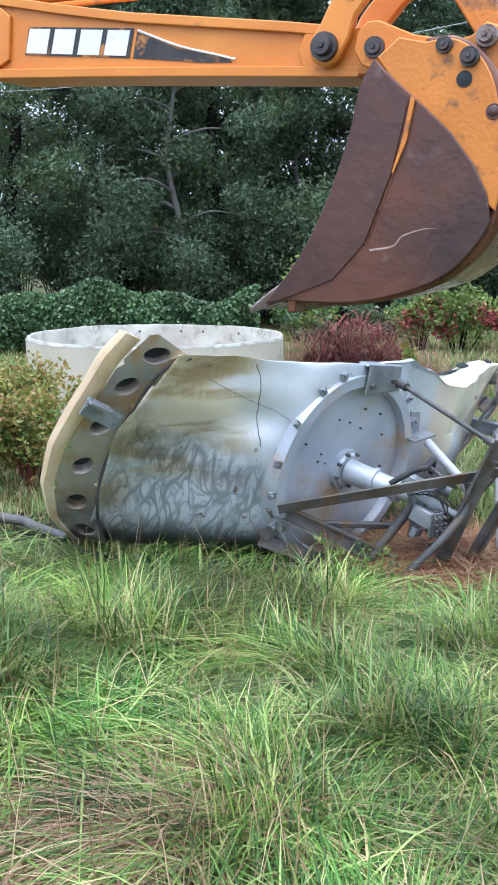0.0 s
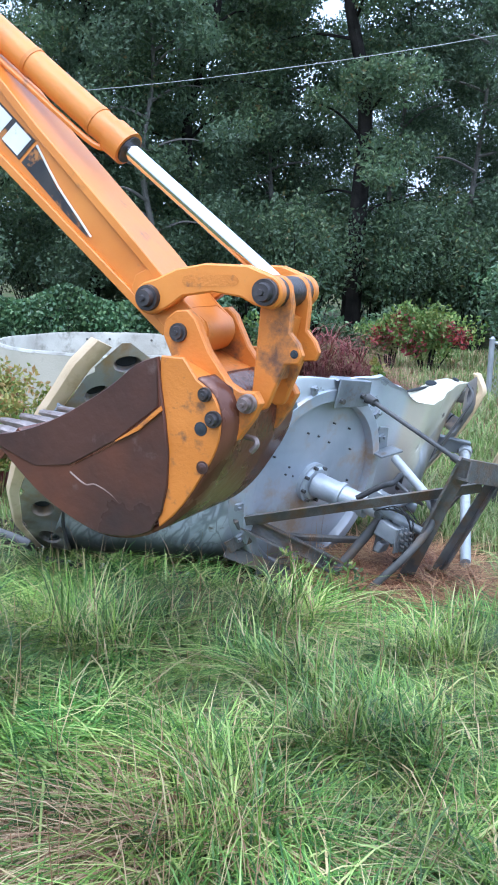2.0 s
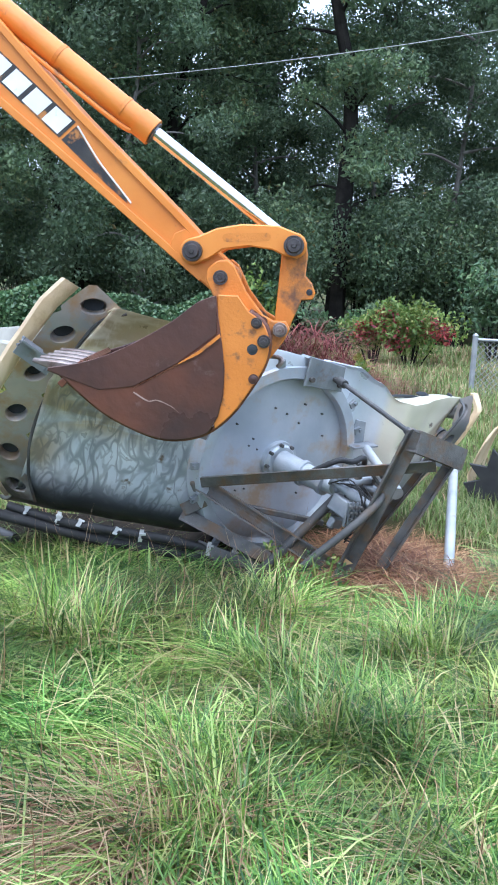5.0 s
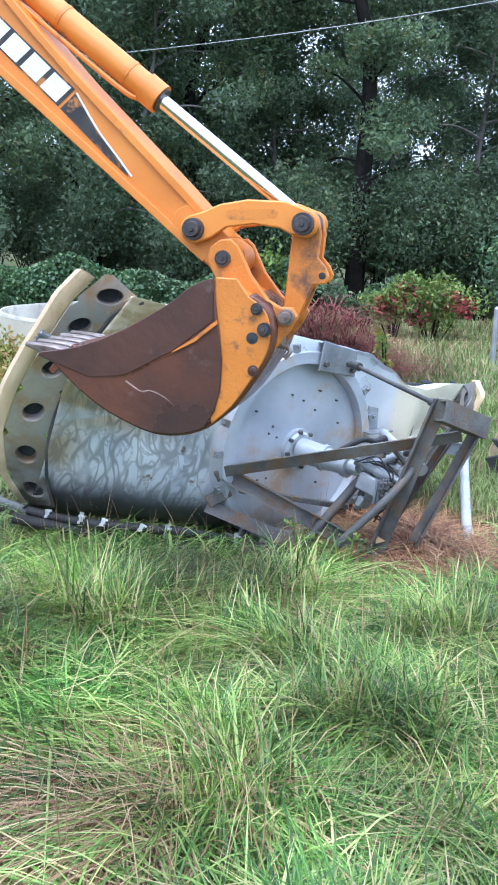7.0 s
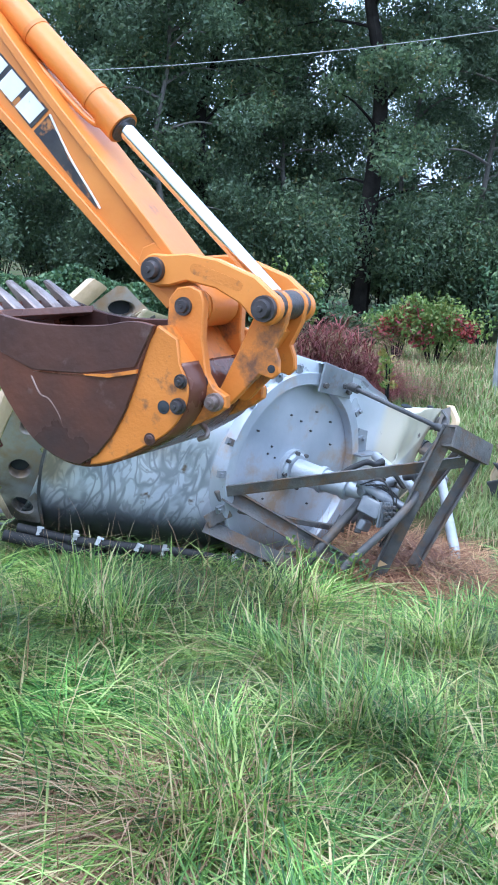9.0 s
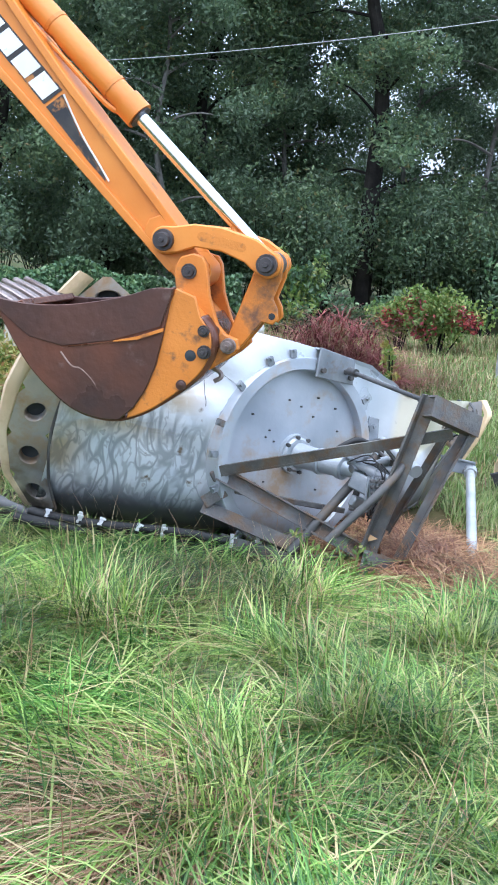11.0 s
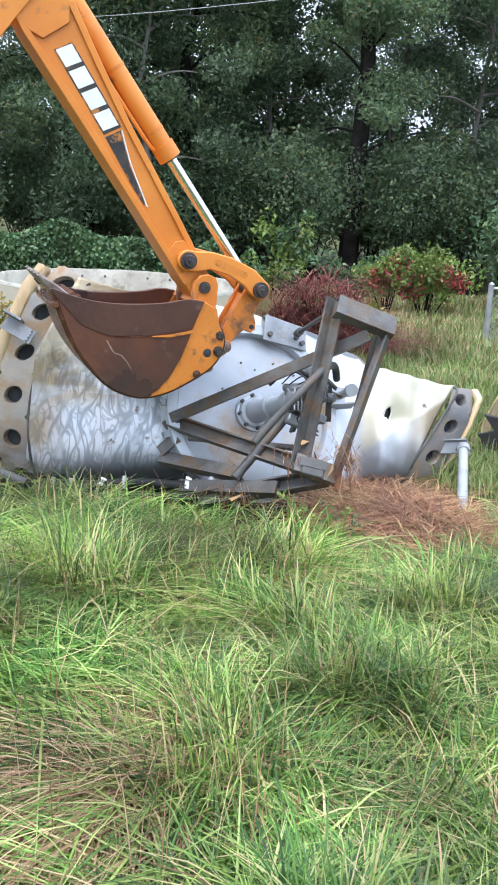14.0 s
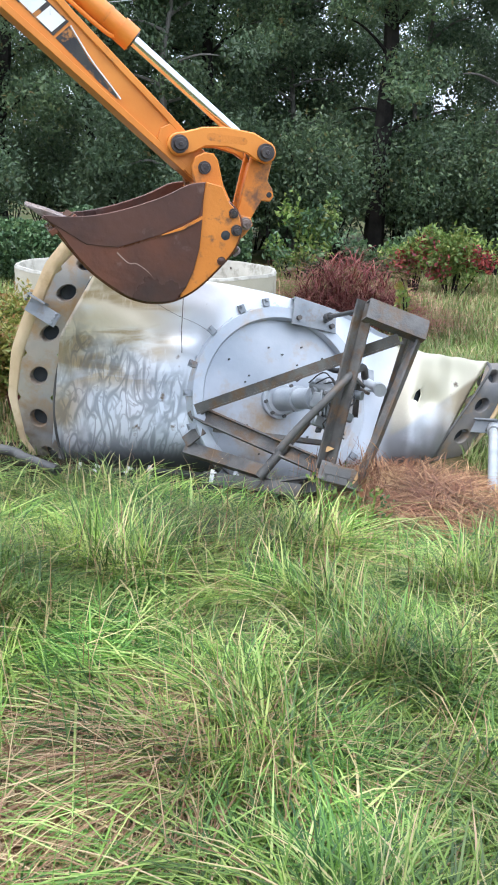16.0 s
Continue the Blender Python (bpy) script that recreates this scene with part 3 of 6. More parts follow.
def build_dish():
    dish = tagged(new("dish_antenna"), "crumpled blue-grey metal dish with a round back plate lying in grass", "dish antenna")
    # skin
    bm = bmesh.new()
    HX, HZ = 0.889, 0.125
    nu, na = 110, 72
    grid = [[bm.verts.new(skin_point(i / nu, -1 + 2 * j / na)) for j in range(na + 1)] for i in range(nu + 1)]
    def off_hole(p):
        return math.hypot((p.x - HX) / 0.034, (p.z - HZ - 0.4 * (p.x - HX)) / 0.042)
    for i in range(nu + 1):
        for j in range(na // 2 - 28, na // 2 + 29):
            p = grid[i][j].co
            e = off_hole(p)
            if 0.35 < e < 1.5:
                q = (1 + 0.18 * math.sin(7 * math.atan2(p.z - HZ, p.x - HX))) / e
                p.x, p.z = HX + (p.x - HX) * q, HZ + (p.z - HZ) * q
    for i in range(nu):
        for j in range(na):
            c = (grid[i][j].co + grid[i + 1][j].co + grid[i][j + 1].co + grid[i + 1][j + 1].co) / 4
            if -30 < j - na / 2 < 30 and off_hole(c) < 0.86:
                continue  # torn hole in the right lobe
            bm.faces.new((grid[i][j], grid[i][j + 1], grid[i + 1][j + 1], grid[i + 1][j]))
    bmesh.ops.recalc_face_normals(bm, faces=bm.faces)
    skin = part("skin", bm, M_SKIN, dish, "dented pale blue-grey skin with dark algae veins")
    mod = skin.modifiers.new("thickness", "SOLIDIFY")
    mod.thickness, mod.offset = 0.006, -1
    grid_co = [v.co.copy() for v in skin.data.vertices]

    # a dark sheet behind the torn hole, coloured for the shade inside
    bm = bmesh.new()
    for i in range(nu):
        for j in range(na):
            q = [skin_point((i + di) / nu, -1 + 2 * (j + dj) / na) for di, dj in ((0, 0), (0, 1), (1, 1), (1, 0))]
            c = (q[0] + q[2]) / 2
            if -30 < j - na / 2 < 30 and ((c.x - HX) / 0.09) ** 2 + ((c.z - HZ) / 0.11) ** 2 < 1:
                bm.faces.new([bm.verts.new(p + Vector((0, 0.03, 0))) for p in q])
    bmesh.ops.remove_doubles(bm, verts=bm.verts, dist=0.0005)
    part("torn_hole_shade", bm, M_HOLESHADE, dish, "dark sheet behind the torn hole, coloured for the shade inside")

    # fine cracks and a loose wire lying on the skin
    def on_skin(x, z, out=0.001):
        best = min((v for v in grid_co if v.y < 0.75), key=lambda v: (v.x - x) ** 2 + (v.z - z) ** 2 + 0.02 * v.y)
        return Vector((x, best.y - out, z))
    for line, w in (([(-0.644, 0.645), (-0.615, 0.58), (-0.61, 0.40), (-0.603, 0.214)], 0.0022), ([(-0.888, 0.576), (-0.77, 0.51), (-0.65, 0.449), (-0.53, 0.40), (-0.43, 0.335), (-0.47, 0.226)], 0.0012)):
        bm = bmesh.new()
        tube(bm, [on_skin(p.x, p.z) for p in rim_curve([(x, 0, z) for x, z in line], 14)], w, 6)
        part("crack", bm, M_DARKSTEEL, dish)

    # left rim: pierced band and cream edge
    seam = [(-1.20, 0.56, -0.46), (-1.275, 0.50, -0.28), (-1.312, 0.41, -0.045), (-1.29, 0.30, 0.20), (-1.22, 0.20, 0.435), (-1.14, 0.09, 0.63), (-1.02, 0.03, 0.70)]
    rim = [(-1.32, 0.66, -0.46), (-1.465, 0.58, -0.28), (-1.535, 0.47, -0.045), (-1.515, 0.35, 0.20), (-1.44, 0.235, 0.435), (-1.345, 0.13, 0.67), (-1.20, 0.07, 0.83)]
    a, b, wells = [Vector(q) for q in seam], [Vector(q) for q in rim], []
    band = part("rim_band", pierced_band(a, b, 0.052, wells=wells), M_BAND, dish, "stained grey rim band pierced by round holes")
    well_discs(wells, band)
    fine = rim_curve(rim[:-1] + [(-1.26, 0.08, 0.79)], 40)
    part("rim_edge", edge_roll(fine, lambda p: (-1, -0.05, 0.1 + 0.45 * p.z), 0.08, 0.095), M_CREAM, dish, "thick cream-coloured rim edge with brown stains")
    bm = bmesh.new()
    tube(bm, [Vector(p) + Vector((0.0, -0.006, 0)) for p in seam], 0.009, 6)
    part("seam", bm, M_DARKSTEEL, dish, "dark seam between skin and rim")
    # bracket with bolts on the left rim
    bm = bmesh.new()
    m = Matrix.Translation((-1.42, 0.165, 0.44)) @ Euler((radians(8), radians(28), radians(-8))).to_matrix().to_4x4()
    for off, size in (((0.02, 0, -0.02), (0.20, 0.012, 0.085)), ((-0.03, -0.045, 0.03), (0.12, 0.085, 0.012))):
        r = bmesh.ops.create_cube(bm, size=1, matrix=m @ Matrix.Translation(off) @ Matrix.Diagonal((*size, 1)))
    bracket = part("bracket", bm, M_GALV, dish, "bent galvanised angle bracket", False)
    for k in range(4):
        bm = bmesh.new()
        q = m @ Vector((0.095, -0.008, -0.05 + 0.02 * k))
        rod(bm, q, q + Vector((0, -0.014, 0)), 0.007, seg=6)
        part("bolt", bm, M_GALV, bracket)
    for k in range(3):
        bm = bmesh.new()
        q = m @ Vector((-0.085 + 0.002 * k, -0.04, -0.005 + 0.022 * k))
        rod(bm, q, q + Vector((-0.012, -0.012, 0.0)), 0.007, seg=6)
        part("bolt", bm, M_GALV, bracket)

    # right rim
    seam = [(0.99, 0.40, -0.35), (1.06, 0.35, -0.23), (1.19, 0.31, -0.01), (1.31, 0.275, 0.19), (1.405, 0.27, 0.35), (1.42, 0.35, 0.42)]
    rim = [(1.18, 0.54, -0.37), (1.28, 0.48, -0.25), (1.42, 0.42, -0.04), (1.52, 0.37, 0.16), (1.59, 0.34, 0.36), (1.59, 0.42, 0.45)]
    a, b, wells = rim_curve(seam, 4), rim_curve(rim, 4), []
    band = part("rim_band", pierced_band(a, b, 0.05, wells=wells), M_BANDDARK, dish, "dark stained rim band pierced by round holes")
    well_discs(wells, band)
    part("rim_edge", edge_roll(rim_curve(rim, 30), lambda p: (1, 0.1, 0.1), 0.05, 0.05), M_CREAM, dish, "cream-coloured pointed rim edge")
    bm = bmesh.new()
    tube(bm, [Vector(p) + Vector((0.0, -0.008, 0)) for p in seam], 0.009, 6)
    part("seam", bm, M_DARKSTEEL, dish)
    # slots in the right lobe's folded top flap, their shade put in the colour
    for cx, cy, cz, w, h, turn in ((1.19, 0.44, 0.41, 0.055, 0.03, 12), (1.02, 0.385, 0.392, 0.15, 0.008, 14), (1.40, 0.43, 0.425, 0.045, 0.014, 70)):
        bm = bmesh.new()
        bmesh.ops.create_uvsphere(bm, u_segments=20, v_segments=8, radius=1, matrix=pose(cx, cy, cz, 16, 0, turn) @ Matrix.Diagonal((w, h, 0.012, 1)))
        part("slot", bm, M_HOLESHADE, dish, "slot in the folded top, its shade put in the colour")

    # back plate, tilted in the skin: proud ring, recessed disc, lugs, bolts
    bm = bmesh.new()
    seg = 72
    tilt = pose(0, 0.02, 0, 3.0, 0, 11.0)
    prof = [(0.548, 0.24), (0.552, 0.004), (0.545, -0.006), (0.485, -0.009), (0.476, 0.004), (0.474, 0.10)]
    rings = [[bm.verts.new((r * math.cos(2 * math.pi * k / seg), y, r * math.sin(2 * math.pi * k / seg))) for k in range(seg)] for r, y in prof]
    for a, b in zip(rings, rings[1:]):
        for k in range(seg):
            bm.faces.new((a[k], a[(k + 1) % seg], b[(k + 1) % seg], b[k]))
    bmesh.ops.recalc_face_normals(bm, faces=bm.faces)
    part("plate_ring", bm, M_PLATE, dish, "proud grey flange ring round the back plate").matrix_basis = tilt
    bm = bmesh.new()
    rings = []
    for i in range(13):
        r = 0.475 * i / 12
        rings.append([bm.verts.new((r * math.cos(2 * math.pi * k / seg), 0.042 + 0.006 * noise.noise((r * math.cos(2 * math.pi * k / seg) * 3, r * math.sin(2 * math.pi * k / seg) * 3, 0)) - 0.012 * (1 - i / 12), r * math.sin(2 * math.pi * k / seg))) for k in range(seg)])
    for a, b in zip(rings[1:], rings[2:]):
        for k in range(seg):
            bm.faces.new((a[k], a[(k + 1) % seg], b[(k + 1) % seg], b[k]))
    bm.faces.new(rings[1])
    bmesh.ops.delete(bm, geom=rings[0], context="VERTS")
    bmesh.ops.recalc_face_normals(bm, faces=bm.faces)
    plate = part("back_plate", bm, M_PLATE, dish, "round grey back plate with rusty stains")
    plate.matrix_basis = tilt
    plate.data.flip_normals() if plate.data.polygons[0].normal.y > 0 else None
    for dx, dz in ((-0.09, 0.30), (0.0, 0.27), (0.1, 0.22), (-0.22, 0.08), (-0.2, 0.12), (-0.16, 0.06), (-0.25, -0.18), (-0.19, -0.17), (0.26, 0.28), (0.3, 0.15), (0.12, 0.33), (0.2, -0.2), (0.33, -0.05), (-0.33, 0.2), (-0.1, -0.33)):
        bm = bmesh.new()
        rod(bm, (dx, 0.05, dz), (dx, 0.026, dz), 0.0055, seg=8)
        part("bolt", bm, M_DARKSTEEL, plate)
    for deg in (104, 120, 143, 166, 183, 202, 60, 38, 20, 330, 300, 262, 235):
        bm = bmesh.new()
        c, s = math.cos(radians(deg)), math.sin(radians(deg))
        m = Matrix.Translation((0.575 * c, 0.004, 0.575 * s)) @ Euler((0, -radians(deg), 0)).to_matrix().to_4x4()
        bmesh.ops.create_cube(bm, size=1, matrix=m @ Matrix.Diagonal((0.045, 0.02, 0.036, 1)))
        bmesh.ops.create_cube(bm, size=1, matrix=m @ Matrix.Translation((0.012, -0.016, 0)) @ Matrix.Diagonal((0.016, 0.016, 0.016, 1)))
        part("lug", bm, M_GALV, dish, smooth=False).matrix_basis = tilt
    # top bracket plate
    bm = bmesh.new()
    prism(bm, [(0.02, 0.45), (0.31, 0.43), (0.30, 0.575), (0.03, 0.615)], -0.03, -0.018, 0.003)
    prism(bm, [(0.02, 0.602), (0.30, 0.562), (0.305, 0.572), (0.03, 0.612)], -0.017, 0.05)
    top = part("top_bracket", bm, M_GALV, dish, "bent galvanised bracket bolted on the ring", False)
    top.matrix_basis = tilt
    for q in ((0.06, 0.49), (0.235, 0.50), (0.275, 0.47)):
        bm = bmesh.new()
        rod(bm, (q[0], -0.03, q[1]), (q[0], -0.052, q[1]), 0.016, seg=6)
        part("bolt", bm, M_DARKSTEEL, top)
    # angle bracket at the side of the ring
    bm = bmesh.new()
    prism(bm, [(0.50, 0.11), (0.60, 0.13), (0.59, 0.25), (0.52, 0.26)], 0.128, 0.14, 0.002)
    prism(bm, [(0.48, 0.10), (0.64, 0.125), (0.64, 0.135), (0.48, 0.11)], 0.03, 0.142)
    rod(bm, (0.555, 0.130, 0.20), (0.555, 0.118, 0.20), 0.014, seg=8)
    part("side_bracket", bm, M_GALV, dish, "small galvanised angle bracket", False)
    # hub flange and stepped shaft
    bm = bmesh.new()
    rod(bm, (0, 0.085, 0), (0, 0.0, 0), 0.115, seg=40)
    rod(bm, (0, 0.0, 0), (0, -0.012, 0), 0.10, 0.088, 40)
    hub = part("hub_flange", bm, M_SHAFT, dish, "round bolted hub flange")
    hub.matrix_basis = tilt
    for k in range(8):
        bm = bmesh.new()
        a = 2 * math.pi * (k + 0.3) / 8
        rod(bm, (0.1 * math.cos(a), 0, 0.1 * math.sin(a)), (0.1 * math.cos(a), -0.022, 0.1 * math.sin(a)), 0.011, seg=6)
        part("bolt", bm, M_DARKSTEEL, hub)
    bm = bmesh.new()
    for y0, y1, r0, r1 in ((-0.01, -0.16, 0.07, 0.064), (-0.16, -0.185, 0.074, 0.074), (-0.185, -0.30, 0.06, 0.056), (-0.30, -0.33, 0.066, 0.066), (-0.33, -0.44, 0.042, 0.04), (-0.44, -0.5, 0.03, 0.03)):
        rod(bm, (-y0 * 0.2, y0, y0 * 0.04), (-y1 * 0.2, y1, y1 * 0.04), r0, r1, 32)
    part("shaft", bm, M_SHAFT, dish, "stepped pale metal shaft").matrix_basis = tilt
    # drive motor and linkages beside the shaft
    motor = None
    for c, s in (((0.12, -0.50, -0.09), (0.08, 0.13, 0.09)), ((0.17, -0.56, -0.14), (0.07, 0.08, 0.07)), ((0.17, -0.33, 0.04), (0.07, 0.12, 0.06)), ((0.27, -0.36, -0.13), (0.07, 0.12, 0.05)), ((0.12, -0.46, -0.19), (0.10, 0.04, 0.06))):
        bm = bmesh.new()
        r = bmesh.ops.create_cube(bm, size=1, matrix=pose(*c, 14, 10, 24) @ Matrix.Diagonal((*s, 1)))
        bmesh.ops.bevel(bm, geom=list({e for v in r["verts"] for e in v.link_edges}), offset=0.008, segments=1, affect="EDGES")
        if motor is None:
            motor = part("drive_motor", bm, M_GALV, dish, "pale grey drive motor with brackets")
        else:
            part("motor_bracket", bm, M_GALV, motor)
    for p, q, r0 in (((0.08, -0.43, -0.02), (0.32, -0.40, 0.04), 0.024), ((0.22, -0.30, 0.02), (0.36, -0.42, -0.02), 0.026), ((0.08, -0.40, 0.02), (0.24, -0.62, -0.06), 0.022)):
        bm = bmesh.new()
        rod(bm, p, q, r0)
        rod(bm, Vector(p).lerp(Vector(q), 0.42), Vector(p).lerp(Vector(q), 0.58), r0 * 1.25)
        part("actuator_tube", bm, M_GALV, dish)
    for k in range(6):
        bm = bmesh.new()
        rod(bm, (0.09 + 0.02 * k, -0.585, -0.04), (0.09 + 0.02 * k, -0.585, -0.17), 0.007, seg=8)
        part("cooling_fin", bm, M_GALV, motor)
    for k in range(4):
        bm = bmesh.new()
        rod(bm, (0.14 + 0.03 * k, -0.47 + 0.03 * k, 0.0), (0.15 + 0.03 * k, -0.50 + 0.03 * k, -0.18), 0.012, 0.006, 8)
        part("stud", bm, M_DARKSTEEL, motor)
    # loose thin wires
    for q in range(6):
        bm = bmesh.new()
        tube(bm, [(0.05 + 0.04 * q, -0.45, 0.02), (0.12 + 0.03 * q, -0.55 - 0.02 * (q % 3), 0.06 - 0.03 * q), (0.2 - 0.02 * q, -0.6, -0.12 - 0.02 * q), (0.16 + 0.04 * (q % 3), -0.52, -0.26 - 0.02 * (q % 2))], 0.004, 5)
        part("wire", bm, M_HOSE, motor)
    for k in range(9):
        bm = bmesh.new()
        q = Vector((0.10 + 0.03 * (k % 3), -0.60 - 0.01 * (k // 3), -0.06 - 0.03 * (k // 3)))
        rod(bm, q, q + Vector((0, -0.025, 0)), 0.010, seg=6)
        part("bolt", bm, M_DARKSTEEL, motor)
    bm = bmesh.new()
    for p, q in (((0.30, -0.28, 0.10), (0.40, -0.40, 0.00)), ((0.33, -0.42, 0.05), (0.36, -0.30, -0.12)), ((0.28, -0.44, 0.10), (0.36, -0.46, 0.02)), ((0.20, -0.36, -0.02), (0.12, -0.42, -0.24))):
        bar(bm, p, q, 0.034, 0.016)
    part("linkage", bm, M_DARKSTEEL, dish, "dark bent linkage arms")

    # steel mount frame
    fl, ptl, ptr, pbl, pbr = (-0.50, -0.05, -0.13), (0.245, -0.81, 0.40), (0.555, -0.78, 0.32), (0.12, -0.60, -0.462), (0.30, -0.60, -0.52)
    mount = [
        ("post", lambda bm: angle_iron(bm, pbl, ptl, 0.072, 0.012, (0.6, -0.8, 0))),
        ("post", lambda bm: angle_iron(bm, pbr, ptr, 0.055, 0.012, (-0.6, -0.8, 0))),
        ("top_channel", lambda bm: channel(bm, Vector(ptr) + Vector((0.02, 0, -0.045)), Vector(ptl) + Vector((0.0, 0, -0.045)), 0.07, 0.11, 0.010, (0, 0.1, 1))),
        ("strut", lambda bm: angle_iron(bm, (-0.51, -0.045, -0.115), (0.45, -0.755, 0.235), 0.06, 0.012, (0, -0.4, 1))),
        ("rail", lambda bm: channel(bm, fl, (0.28, -0.56, -0.50), 0.05, 0.085, 0.010, (0, 0.2, 1))),
        ("rail", lambda bm: angle_iron(bm, (-0.53, 0.04, -0.33), (-0.10, -0.28, -0.475), 0.07, 0.010, (0, 0.3, 1))),
        ("rail", lambda bm: bar(bm, (-0.40, -0.06, -0.22), (0.20, -0.22, -0.27), 0.04, 0.03)),
        ("bottom_channel", lambda bm: channel(bm, Vector(pbr) + Vector((0.03, 0, 0)), Vector(pbl) + Vector((-0.03, 0, 0)), 0.05, 0.10, 0.010, (0, 0.1, 1))),
        ("back_post", lambda bm: angle_iron(bm, (0.44, -0.30, -0.36), (0.52, -0.66, 0.28), 0.045, 0.010, (-0.6, -0.8, 0))),
        ("foot", lambda bm: (bar(bm, (-0.53, -0.02, -0.16), (-0.46, -0.05, -0.11), 0.06, 0.06), bar(bm, (-0.55, 0.0, -0.30), (-0.46, -0.06, -0.22), 0.014, 0.07))),
    ]
    # foot box under the posts
    mount.append(("foot_box", lambda bm: (bar(bm, Vector(pbl) + Vector((0.0, -0.02, -0.03)), Vector(pbl) + Vector((0.12, -0.02, -0.05)), 0.05, 0.07), bar(bm, Vector(pbl) + Vector((-0.01, -0.047, 0.0)), Vector(pbl) + Vector((0.13, -0.047, -0.02)), 0.003, 0.045))))
    posts = []
    for name, f in mount:
        bm = bmesh.new()
        f(bm)
        posts.append(part(name, bm, M_DARKSTEEL if name == "foot_box" else M_FRAME, dish, "dark weathered steel section" if name in ("post", "rail") else "", False))
    # stencilled marks on the strut
    p0, p1 = Vector((-0.51, -0.045, -0.115)), Vector((0.45, -0.755, 0.235))
    side = (p1 - p0).normalized().cross(Vector((0, -0.4, 1)).normalized())
    for k in range(7):
        bm = bmesh.new()
        q = p0.lerp(p1, 0.52 + 0.018 * k) - side * 0.0085 if side.y > 0 else p0.lerp(p1, 0.52 + 0.018 * k) + side * 0.0085
        bar(bm, q - Vector((0, 0, 0.011)), q + Vector((0, 0, 0.011)), 0.008, 0.003, (side.x, side.y, side.z))
        part("stencil_mark", bm, M_BLACK, posts[3])
    # stay rod from the top bracket to the frame, with its end fittings
    bm = bmesh.new()
    rod(bm, (0.235, -0.06, 0.50), (0.27, -0.775, 0.37), 0.0125)
    rod(bm, (0.235, -0.045, 0.503), (0.237, -0.11, 0.492), 0.024)
    rod(bm, (0.268, -0.70, 0.383), (0.27, -0.775, 0.37), 0.02)
    part("stay_rod", bm, M_DARKSTEEL, dish, "slim dark stay rod")
    # diagonal tube and cables
    bm = bmesh.new()
    rod(bm, (0.25, -0.40, 0.06), (-0.17, -0.32, -0.50), 0.026)
    part("diagonal_tube", bm, M_DARKSTEEL, dish, "dark diagonal steel tube")
    build_tangles(dish)
    bm = bmesh.new()
    rod(bm, (0.50, -0.06, 0.13), (0.44, -0.46, 0.02), 0.026)
    rod(bm, (0.44, -0.46, 0.02), (0.43, -0.52, 0.0), 0.036)
    part("conduit", bm, M_PIPE, dish, "pale grey conduit pipe")
    bm = bmesh.new()
    tube(bm, [(0.36, -0.46, 0.08), (0.30, -0.60, 0.10), (0.20, -0.70, 0.02), (0.08, -0.70, -0.12), (-0.04, -0.66, -0.26), (-0.13, -0.62, -0.38)], 0.021)
    part("curved_tube", bm, M_DARKSTEEL, dish, "thick curved grey-brown tube")
    bm = bmesh.new()
    tube(bm, [(0.0, -0.34, 0.05), (0.10, -0.40, 0.13), (0.22, -0.36, 0.12), (0.33, -0.30, 0.13), (0.40, -0.22, 0.02)], 0.016)
    part("cable", bm, M_HOSE, dish)
    # dark base beams and plates slung under the frame
    for name, f in (("base_beam", lambda bm: channel(bm, (-0.34, -0.14, -0.60), (0.30, -0.50, -0.50), 0.06, 0.09, 0.010, (0, 0.2, 1))), ("base_beam", lambda bm: angle_iron(bm, (-0.42, 0.0, -0.50), (0.05, -0.44, -0.575), 0.07, 0.010, (0, 0.3, 1)))):
        bm = bmesh.new()
        f(bm)
        part(name, bm, M_DARKSTEEL, dish, "dark steel section slung under the frame", False)
    # hoses with clamps along the foot of the skin
    run = [(-1.36, 0.50, -0.47), (-1.15, 0.34, -0.475), (-0.95, 0.21, -0.48), (-0.6, 0.04, -0.49), (-0.3, -0.09, -0.50), (-0.06, -0.26, -0.52), (0.05, -0.40, -0.54)]
    for dy, dz, r in ((0.0, 0.0, 0.025), (0.045, -0.045, 0.02)):
        bm = bmesh.new()
        tube(bm, [(x, y + dy, z + dz + 0.012 * math.sin(7 * x + 40 * dy)) for x, y, z in run], r)
        part("hose", bm, M_HOSE, dish, "black rubber hose strapped along the skin")
    bm = bmesh.new()
    tube(bm, [(-1.45, 0.46, -0.50), (-1.2, 0.36, -0.53), (-0.9, 0.22, -0.555), (-0.6, 0.08, -0.56), (-0.35, -0.06, -0.56), (-0.18, -0.18, -0.55)], 0.03)
    part("hose", bm, M_HOSE, dish)
    r = random.Random(3)
    for at, big in ((0.06, 0), (0.17, 1), (0.24, 0), (0.36, 0), (0.44, 1), (0.66, 1), (0.74, 1)):
        q = rim_curve(run, 100)[int(at * 100)]
        m = pose(q.x, q.y - 0.026, q.z + 0.008, r.uniform(-15, 20), r.uniform(-22, 22), r.uniform(-35, 5))
        bm = bmesh.new()
        for off, size in (((0, 0, 0), (0.022, 0.008, 0.075 if big else 0.04)), ((0.004, -0.011, 0.018), (0.034, 0.012, 0.011)), ((-0.008, -0.009, -0.016), (0.012, 0.016, 0.012))):
            bmesh.ops.create_cube(bm, size=1, matrix=m @ Matrix.Translation(off) @ Matrix.Diagonal((*size, 1)))
        part("clamp", bm, M_CLAMP, dish, "bright metal hose clamp", False)
    # bracket arm on the right rim
    bm = bmesh.new()
    bar(bm, (1.30, 0.42, 0.01), (1.47, 0.27, -0.01), 0.012, 0.085, (0, 0, 1))
